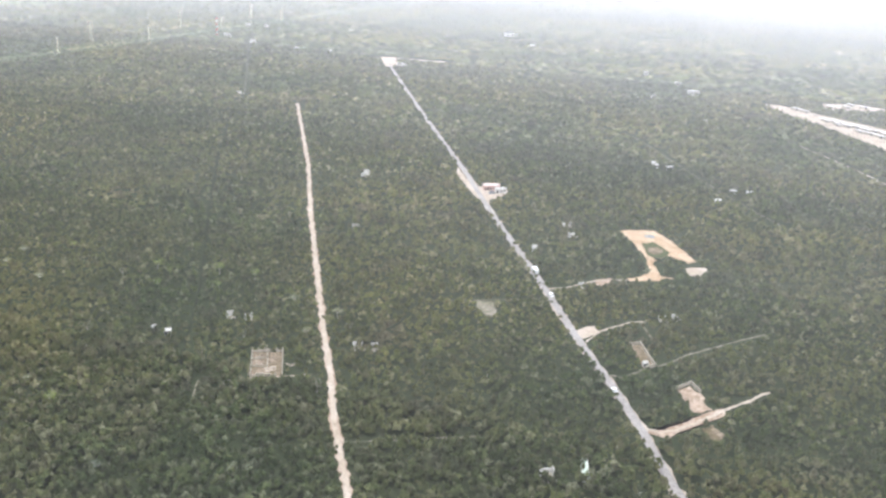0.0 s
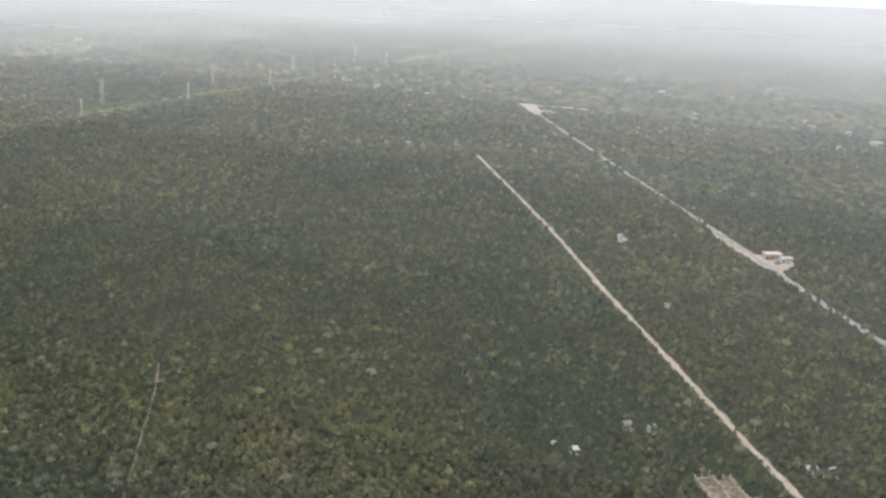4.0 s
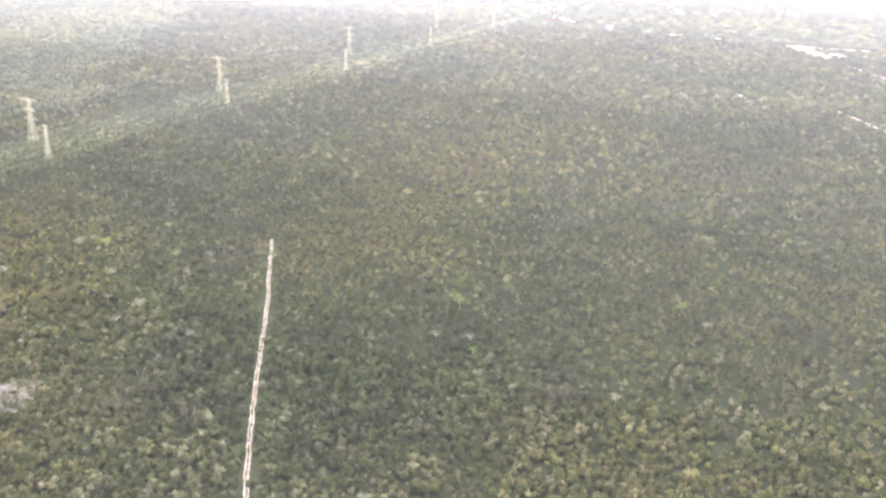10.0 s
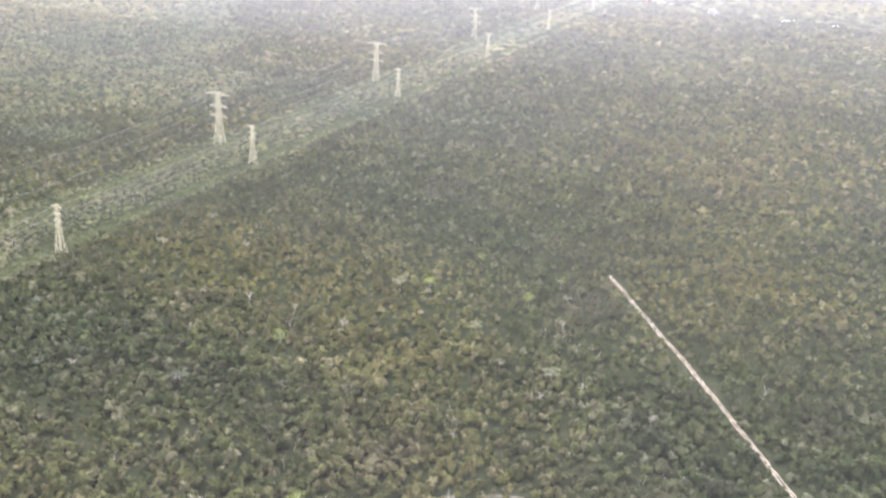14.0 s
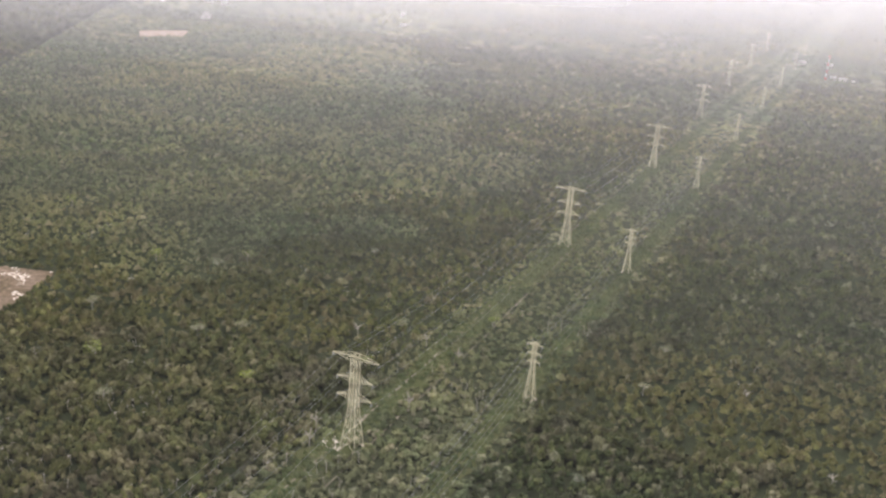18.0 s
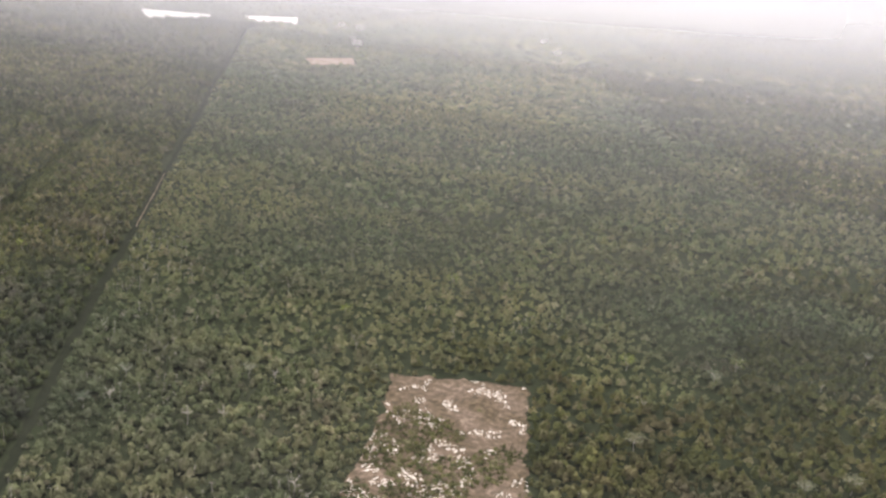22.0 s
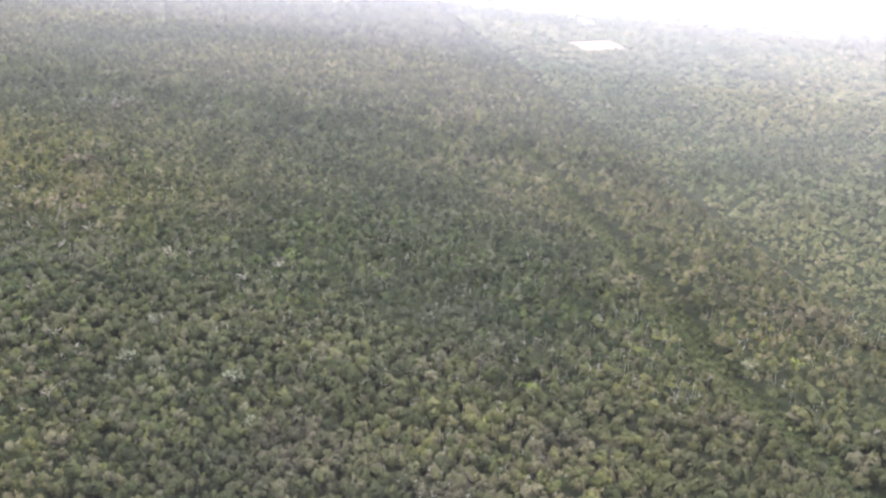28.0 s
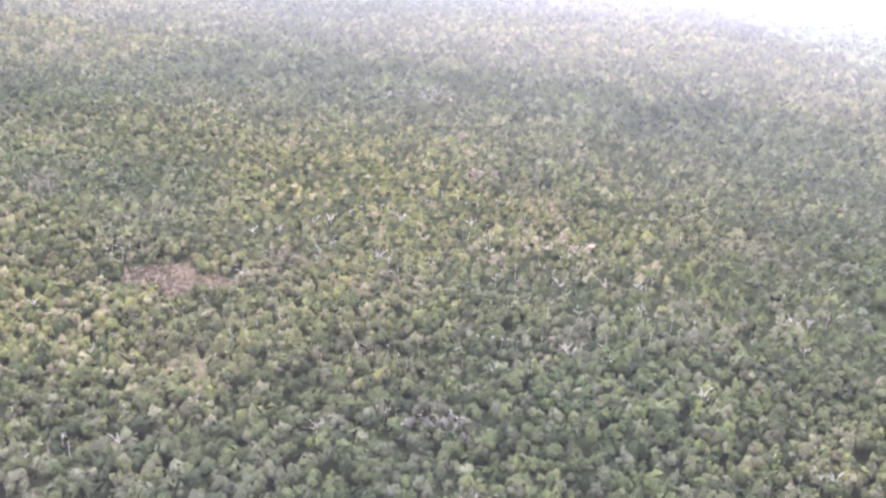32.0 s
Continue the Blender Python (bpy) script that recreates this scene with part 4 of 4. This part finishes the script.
for stands, rows, sag in ((P_STANDS, ((-8.1, 21.3), (8.1, 21.3), (-8.3, 29.3), (8.3, 29.3), (-10.6, 39.0), (10.6, 39.0), (-4, 42.3), (4, 42.3)), 7.5),
                                (Q_STANDS, ((-3.3, 18.8), (3.3, 18.8), (-3.4, 22.9), (3.4, 22.9), (-3.8, 27.2), (3.8, 27.2), (0, 29.6)), 5.0)):
    for dx, z in rows:
        tagged(part("power_cable", cable(dx, z, stands, sag), WIRE), "thin grey sagging aluminium power cable", "cable", "cables of the power lines")
stones("limestone_rubble", [(P_LINE - 6, 294), (P_LINE + 5, 294), (P_LINE + 4, 306), (P_LINE - 6, 304)], 50, 0.3, 0.9, 47, "white broken rock at the foot of a pylon")

# ---- haze under the cloud, painted as added white sheets, thicker with distance ----
# the nearest sheet, at y 95, veils the whole view in place of pane glare
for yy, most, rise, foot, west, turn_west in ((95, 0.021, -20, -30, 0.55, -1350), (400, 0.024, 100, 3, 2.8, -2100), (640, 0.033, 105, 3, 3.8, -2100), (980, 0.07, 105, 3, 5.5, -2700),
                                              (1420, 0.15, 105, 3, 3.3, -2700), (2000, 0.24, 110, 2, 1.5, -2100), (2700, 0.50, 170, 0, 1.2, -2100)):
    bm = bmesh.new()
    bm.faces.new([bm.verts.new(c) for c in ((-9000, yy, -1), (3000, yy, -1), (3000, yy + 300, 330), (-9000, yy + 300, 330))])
    tagged(part("haze_sheet", bm, haze_material("painted_haze", most, rise, foot, west, turn_west)), "thin white see-through sheet in place of haze over the woods", "mist", kind="structure")


# ---- houses, walls and other built things ----
def house(x, y, wide, deep, high, turn, label, wall=WHITE, top=ROOF, group="", category="house", doors=1, windows=2):
    """A small flat-roofed house: walls, overhanging roof slab, parapet, door and windows."""
    h = thing("house", (x, y, 0), turn)
    tagged(h, label, category, group)
    part("wall", boxes((0, 0, 0, wide, deep, high), bevel=0.06), wall, h)
    part("roof", boxes((0, 0, high, wide + 0.7, deep + 0.7, 0.4), bevel=0.06), top, h)
    bm = boxes((0, deep / 2, high + 0.4, wide + 0.5, 0.25, 0.6), (0, -deep / 2, high + 0.4, wide + 0.5, 0.25, 0.6), (wide / 2, 0, high + 0.4, 0.25, deep, 0.6), (-wide / 2, 0, high + 0.4, 0.25, deep, 0.6))
    part("parapet", bm, wall, h)
    n = doors + windows
    for i in range(n):
        xx = wide * ((i + 0.5) / n - 0.5)
        if i < doors:
            part("door", boxes((xx, -deep / 2 - 0.04, 0.1, 1.6, 0.12, 3.4)), DARK, h, "dark doorway")
        else:
            w = part("window", boxes((xx, -deep / 2 - 0.03, 1.8, 2.0, 0.12, 1.7)), CONCRETE, h)
            part("pane", boxes((xx, -deep / 2 - 0.09, 1.95, 1.7, 0.08, 1.4)), DARK, w, "dark window pane")
        part("window", boxes((xx, deep / 2 + 0.03, 1.8, 1.8, 0.12, 1.6)), DARK, h)
    return h


def ruin(x, y, size, turn, label, seed):
    """A roofless shell: broken white walls round a slab, and a heap of blocks."""
    rr = np.random.RandomState(seed)
    h = thing("ruined_hut", (x, y, 0), turn)
    tagged(h, label, "ruin")
    part("slab", boxes((0, 0, 0, size, size * 0.7, 0.5), bevel=0.05), CONCRETE, h)
    for k, (px, py, sx, sy) in enumerate(((0, size * 0.34, size, 0.5), (-size * 0.48, 0, 0.5, size * 0.66), (size * 0.48, size * 0.1, 0.5, size * 0.4))):
        part("wall", boxes((px, py, 0.5, sx, sy, 2.0 + 2.2 * rr.rand()), bevel=0.05), WHITE, h)
    for k in range(5):
        part("block", boxes((rr.uniform(-0.6, 0.9) * size, rr.uniform(-0.9, -0.4) * size, 0.2, 0.9, 0.6, 0.5, rr.uniform(0, 90)), bevel=0.04), ROCK, h)
    return h


def wall_run(parent, points, high, step=5.5, thick=0.45, broken=False):
    """Block wall panels between pillars, one panel after another."""
    p = spread(points, step)
    for k, (a, b) in enumerate(zip(p[:-1], p[1:])):
        d, mid = b - a, (a + b) / 2
        turn = math.degrees(math.atan2(d[1], d[0]))
        if broken and (k * 5) % 11 == 4:
            continue
        part("wall_panel", boxes((mid[0], mid[1], 0, np.hypot(*d) - 0.6, thick, high * ((0.45 if broken else 0.92) + (0.55 if broken else 0.1) * ((k * 37) % 7) / 7), turn), bevel=0.05), CONCRETE, parent)
        part("pillar", boxes((a[0], a[1], 0, 0.7, 0.7, high * 1.08, turn), bevel=0.06), CONCRETE, parent)


def shift(points, x, y):
    return [(a - x, b - y) for a, b in points]


plot = thing("walled_plot", (-317, 458, 0))
tagged(plot, "grey concrete block wall round an unfinished plot", "walled plot")
ring = shift(WALLED_PLOT, -317, 458)
wall_run(plot, ring + [ring[0]], 3.0, 3.6, 0.45, True)
wall_run(plot, shift([(-327, 473), (-318, 460), (-313, 452)], -317, 458), 3.4, 3.2, 0.45, True)
wall_run(plot, shift([(-328, 457), (-320, 462)], -317, 458), 2.4, 3.2, 0.45, True)
wall_run(plot, shift([(-322, 448), (-313, 452)], -317, 458), 2.2, 3.2, 0.45, True)
stones("sand_heap", [(-310, 446), (-305, 450), (-309, 456), (-314, 451)], 130, 0.3, 1.0, 61, "pale heap of sand and blocks in a walled plot", None, SAND)
stones("rubble_heap", [(-331, 467), (-318, 474), (-303, 450), (-315, 442)], 220, 0.25, 0.9, 62, "dark rubble strewn over a walled plot", (6, 97, 0.5), DRY_EARTH)
stones("rubble_heap", [(-305, 462), (-298, 466), (-300, 458)], 30, 0.3, 0.7, 63, "pale blocks beside a walled plot", None, SAND)
house(-398.6, 460.5, 4.2, 3.8, 3.2, 33, "small whitewashed hut with a flat roof in scrub", windows=1)
house(-98, 429, 17.0, 3.4, 2.6, 110, "long narrow shed with a pale green roof among trees", WHITE, PALE_GREEN, category="shed", windows=3)
house(-343, 918, 17, 7.5, 5.0, 33, "long pale pink roadside building with a flat roof", PINK, ROOF, category="shop", doors=3, windows=3)
house(-330, 912, 11, 5.0, 4.4, 33, "white annex of the roadside building", windows=2)
house(-236, 749, 3.6, 3.2, 5.5, 33, "small white tower-like hut beside the road", windows=1)
for k, (x, y, size, label) in enumerate(((-277, 505, 6, "roofless white concrete shell in scrub"), (-266, 509, 5, "broken white walls in scrub"), (-481, 892, 9, "white ruin in thick scrub"), (-487, 905, 6, "ruined white hut in thick scrub"),
                                         (-403, 729, 6, "overgrown pale ruin in scrub"), (-233, 836, 8, "white ruin near the road"), (-220, 808, 6, "small pale ruin in scrub"), (-176, 690, 4, "white block ruin by a track"),
                                         (-104, 655, 5, "white ruin at the end of a track"), (-96, 661, 4, "small white ruin in scrub"), (-885, 1219, 7, "lone white ruin in the woods"), (-411, 462, 3, "low ruined wall beside a hut"),
                                         (-115, 417, 7, "broken pale hut with a sandy floor among trees"), (-380, 505, 5, "pale ruin near a track"), (-366, 508, 5, "white ruin near a track"))):
    ruin(x, y, size, 33 + 11 * (k % 4), label, 100 + k)
for points, x, y, label in ((LOT_TWO, -104, 587, "low block wall of a narrow lot"), ([(-73, 549), (-66, 561), (-58, 551)], -60, 548, "low block wall of a raw lot")):
    lot = thing("lot_wall", (x, y, 0))
    tagged(lot, label, "wall")
    wall_run(lot, shift(points, x, y), 2.6)
house(-98, 572, 3.0, 2.6, 2.6, 33, "white shed at a cleared lot", windows=1)
for x, y, w, d, h, label in ((-209, 1116, 9, 7, 5, "white house in the woods"), (-213, 1128, 7, 6, 4.5, "pale house in the woods"), (-192, 1119, 10, 4, 3.5, "low white shed in the woods"),
                             (-117, 1000, 9, 5, 4, "white house beside a forest line"), (-108, 1048, 8, 5, 4, "pale hut beside a forest line"), (-91, 1054, 8, 5, 4, "white hut beside a forest line"),
                             (-264, 1676, 26, 11, 8, "large white building before dark woods"), (-316, 1598, 9, 7, 5, "white house far off"), (-308, 1770, 10, 7, 5, "far white house in haze"), (-386, 1854, 9, 7, 6, "far white house in haze"),
                             (-812, 2236, 30, 12, 9, "long white building far in haze"), (-700, 2085, 16, 9, 7, "white building far in haze"), (-205, 1437, 14, 5, 3, "low pale shed in the woods"),
                             (-812, 1640, 20, 8, 5, "low white building at the junction"), (-800, 1632, 12, 6, 4, "white shed at the junction"),
                             (-1306, 1760, 16, 10, 8, "white station building at a mast"), (-1322, 1778, 12, 9, 7, "white building at a mast"), (-1290, 1752, 10, 7, 6, "small white building at a mast"),
                             (-1389, 1960, 18, 10, 9, "pale building in haze"), (-1340, 1965, 14, 10, 9, "pale tall building in haze"), (-1210, 1722, 16, 9, 8, "white house at a track's end"), (-1200, 1700, 9, 7, 7, "white hut at a track's end"),
                             (-1083, 1708, 26, 8, 4, "low pale building far off"), (-1008, 1704, 12, 6, 4, "small white building far off"),
                             (-2428, 1480, 22, 12, 10, "large white farm building in haze"), (-2450, 1515, 18, 10, 9, "white farm building in haze"), (-2480, 1548, 14, 8, 8, "white farm shed in haze"),
                             (-2578, 1740, 16, 10, 9, "white building in thick haze"), (-2640, 1765, 18, 10, 9, "white building in thick haze"), (-2600, 1764, 12, 9, 8, "white shed in thick haze"),
                             (-2148, 1760, 16, 10, 9, "white house before far trees"), (-2250, 1955, 14, 9, 12, "pale house in haze")):
    house(x, y, w * 0.75, d * 0.75, h * 0.8, 33, label, group="far houses", doors=1, windows=3)

mast = thing("radio_mast", (-1334, 1762, 0))
tagged(mast, "tall red and white banded lattice mast", "mast")
for k in range(7):
    z0, z1, a, b = k * 6.0, k * 6.0 + 6.0, 1.5 - 0.17 * k, 1.5 - 0.17 * (k + 1)
    bm = lattice(bmesh.new(), [(z0, a), (z0 + 3, (a + b) / 2), (z1, b)], 0.45)
    for sx, sy in ((1, 1), (1, -1), (-1, -1), (-1, 1)):
        bar(bm, (sx * a, sy * a, z0), (sx * b, sy * b, z1), 0.8)
    part("mast_section", bm, WHITE if k % 2 else RED, mast, "white band" if k % 2 else "red band")

# the building site far off: rows of long sheds
shed = thing("shed", (-40, 1560, 0), -44)
tagged(shed, "long low white-roofed shed on sandy ground", "shed", "sheds of the building site")
part("wall", boxes((0, 0, 0, 16, 5, 3.4), bevel=0.08), CONCRETE, shed)
bm = bmesh.new()
for s in (-1, 1):
    box(bm, 0, s * 1.4, 3.5, 17, 3.1, 0.3)
part("roof", bm, ROOF, shed)
part("door", boxes((4, -2.55, 0.1, 3, 0.12, 2.8)), DARK, shed)
for k in range(30):
    a, b = k // 3, k % 3
    x, y = -22 + a * 13.2 - b * 1.5, 1568 - a * 13.0 - b * 13.5 + (a % 2) * 3
    if k % 5 != 3:
        copy_thing(shed, place(x + ((k * 37) % 11 - 5) * 0.9, y + ((k * 23) % 9 - 4) * 1.3, 0, -44 + (k * 13) % 23 - 11))
for k, (x, y) in enumerate(((-40, 1695), (-15, 1708), (12, 1722), (-10, 1735), (-90, 1635), (-75, 1622))):
    copy_thing(shed, place(x, y, 0, -40 + 9 * (k % 3)))


def vehicle(name, x, y, turn, long, wide, high, material, label, cab=False):
    v = thing(name, (x, y, 0.4), turn)
    tagged(v, label, "truck" if cab else "car")
    if cab:
        part("cargo_box", boxes((-long * 0.12, 0, 1.0, long * 0.72, wide, high - 1.0), bevel=0.12), material, v)
        part("cab", boxes((long * 0.38, 0, 0.8, long * 0.2, wide * 0.94, high * 0.62), bevel=0.25), material, v)
        part("windscreen", boxes((long * 0.485, 0, high * 0.42, 0.1, wide * 0.8, high * 0.24)), DARK, v)
        part("chassis", boxes((0, 0, 0.6, long * 0.9, wide * 0.6, 0.5)), RUBBER, v)
    else:
        part("body", boxes((0, 0, 0.5, long, wide, high * 0.45), bevel=0.3), material, v)
        part("cabin", boxes((-long * 0.05, 0, 0.4 + high * 0.45, long * 0.52, wide * 0.86, high * 0.42), bevel=0.35), DARK, v, "dark car windows")
        part("roof_panel", boxes((-long * 0.05, 0, 0.4 + high * 0.86, long * 0.44, wide * 0.8, 0.12), bevel=0.04), material, v)
    for fx in (-0.32, 0.32):
        for fy in (-0.46, 0.46):
            bm = bmesh.new()
            bar(bm, (fx * long, fy * wide - 0.25, 0.6), (fx * long, fy * wide + 0.25, 0.6), 1.0, sides=12)
            wheel = part("wheel", bm, RUBBER, v)
            bm = bmesh.new()
            bar(bm, (fx * long, fy * wide - 0.28, 0.6), (fx * long, fy * wide + 0.28, 0.6), 0.5, sides=8)
            part("rim", bm, ZINC, wheel)
    return v


ROAD_TURN = math.degrees(math.atan2(0.83, -0.557))
vehicle("truck", -219, 701, ROAD_TURN, 11, 3.4, 4.4, CARWHITE, "white box truck driving on the asphalt road", True)
vehicle("car", -191, 658, ROAD_TURN, 6.8, 2.8, 2.4, CARWHITE, "white car on the asphalt road")
vehicle("car", -107, 526, ROAD_TURN, 6.8, 2.8, 2.4, CARWHITE, "small white car on the asphalt road")
vehicle("car", -336, 902, 60, 7.4, 3.1, 2.6, CARGREY, "grey car parked in a roadside yard")


# ---- single trees that stand out of the canopy ----
def tree(kind, high, seed, label, leaves):
    """A tree: a tapered, leaning trunk, limbs, and a crown of many small clumps of leaves."""
    rr = np.random.RandomState(seed)
    t = thing("tree")
    tagged(t, label, "tree", kind)
    bm = bmesh.new()
    p, w = Vector((0, 0, -0.2)), 0.36
    for k in range(4):
        q = p + Vector((rr.uniform(-0.35, 0.35), rr.uniform(-0.35, 0.35), high * 0.2))
        bar(bm, p, q, w, w * 0.75, 6)
        p, w = q, w * 0.75
    part("trunk", bm, BARK, t, "pale bark")
    tips = []
    for k in range(6 if leaves else 8):
        a, z = k * 1.05 + rr.uniform(-0.3, 0.3), high * rr.uniform(0.42, 0.78)
        s = Vector((0, 0, z))
        e = s + Vector((math.cos(a) * high * 0.27, math.sin(a) * high * 0.27, high * rr.uniform(0.12, 0.3)))
        bm = bmesh.new()
        bar(bm, s, s.lerp(e, 0.5) + Vector((0, 0, 0.2)), 0.2, 0.14, 4)
        bar(bm, s.lerp(e, 0.5) + Vector((0, 0, 0.2)), e, 0.14, 0.07, 4)
        for _ in range(3):
            f = s.lerp(e, rr.uniform(0.5, 1))
            bar(bm, f, f + Vector((rr.uniform(-0.9, 0.9), rr.uniform(-0.9, 0.9), rr.uniform(0.3, 1.1))), 0.09, 0.04, 3)
        part("limb", bm, BARK, t)
        tips.append(e)
    if leaves:
        verts, tris = [], []
        for tip in tips + [p, p + Vector((0, 0, 0.5))]:
            for _ in range(26):
                c = np.array(tip) + rr.randn(3) * (0.85, 0.85, 0.5)
                d = rr.randn(3, 3) * 0.34
                d[:, 2] *= 0.6
                tris.append((len(verts), len(verts) + 1, len(verts) + 2))
                verts += [tuple(c + d[0]), tuple(c + d[1]), tuple(c + d[2])]
        crown = new("crown", bulk("crown", np.array(verts), np.array(tris), leaves, False, rr.rand(len(tris)).repeat(3)))
        crown.parent = t
    return t


def plant(first, places, seed):
    rr = np.random.RandomState(seed)
    first.matrix_basis = place(*places[0]) @ Matrix.Scale(1.0, 4)
    for x, y in places[1:]:
        copy_thing(first, place(x, y, 0, rr.uniform(0, 360)) @ Matrix.Scale(rr.uniform(0.8, 1.25), 4))


def lone_places(count, seed, x0, x1, low, high):
    rr = np.random.RandomState(seed)
    x = rr.uniform(x0, x1, count * 3)
    y = near_edge(x) + rr.uniform(low, high, count * 3)
    ok = ~open_ground(x, y, 2.5) & ~corridor(x, y)
    return list(zip(x[ok][:count].tolist(), y[ok][:count].tolist()))


LEAF_PALE = foliage("pale_leaves", [(0.0, (0.15, 0.17, 0.09)), (1.0, (0.26, 0.27, 0.19))], (0.2, 0.2, 0.13), 0.02, 1.2, 0.5)
LEAF_YELLOW = foliage("yellow_green_leaves", [(0.0, (0.14, 0.19, 0.04)), (1.0, (0.24, 0.28, 0.07))], (0.17, 0.2, 0.05), 0.02, 1.2, 0.5)
plant(tree("pale trees", 8.0, 201, "pale grey-green tree standing out of the scrub", LEAF_PALE), [(-908, 423), (-800, 405), (-1125, 401), (-1101, 373), (-1181, 429), (-1541, 349), (-1525, 364), (-1527, 507), (-1786, 719)] + lone_places(60, 202, -2600, -300, 30, 330), 203)
plant(tree("yellow-green trees", 7.6, 204, "bright yellow-green tree above the canopy", LEAF_YELLOW), lone_places(60, 205, -2650, -300, 25, 330), 206)
plant(tree("dark trees", 9.0, 207, "dark green tree above the canopy", LEAF_TALL), lone_places(50, 208, -2650, -200, 30, 340), 209)
DRY = [(-2395 + 30 * math.cos(k * 2.4) * (k ** 0.5) * 0.5, 322 + 16 * math.sin(k * 2.4) * (k ** 0.5) * 0.5) for k in range(26)]
plant(tree("bare trees", 8.4, 210, "leafless pale grey tree with bare limbs", None), DRY + lone_places(110, 211, -2700, -2200, 15, 240) + lone_places(45, 212, -2100, -1000, 25, 260), 213)
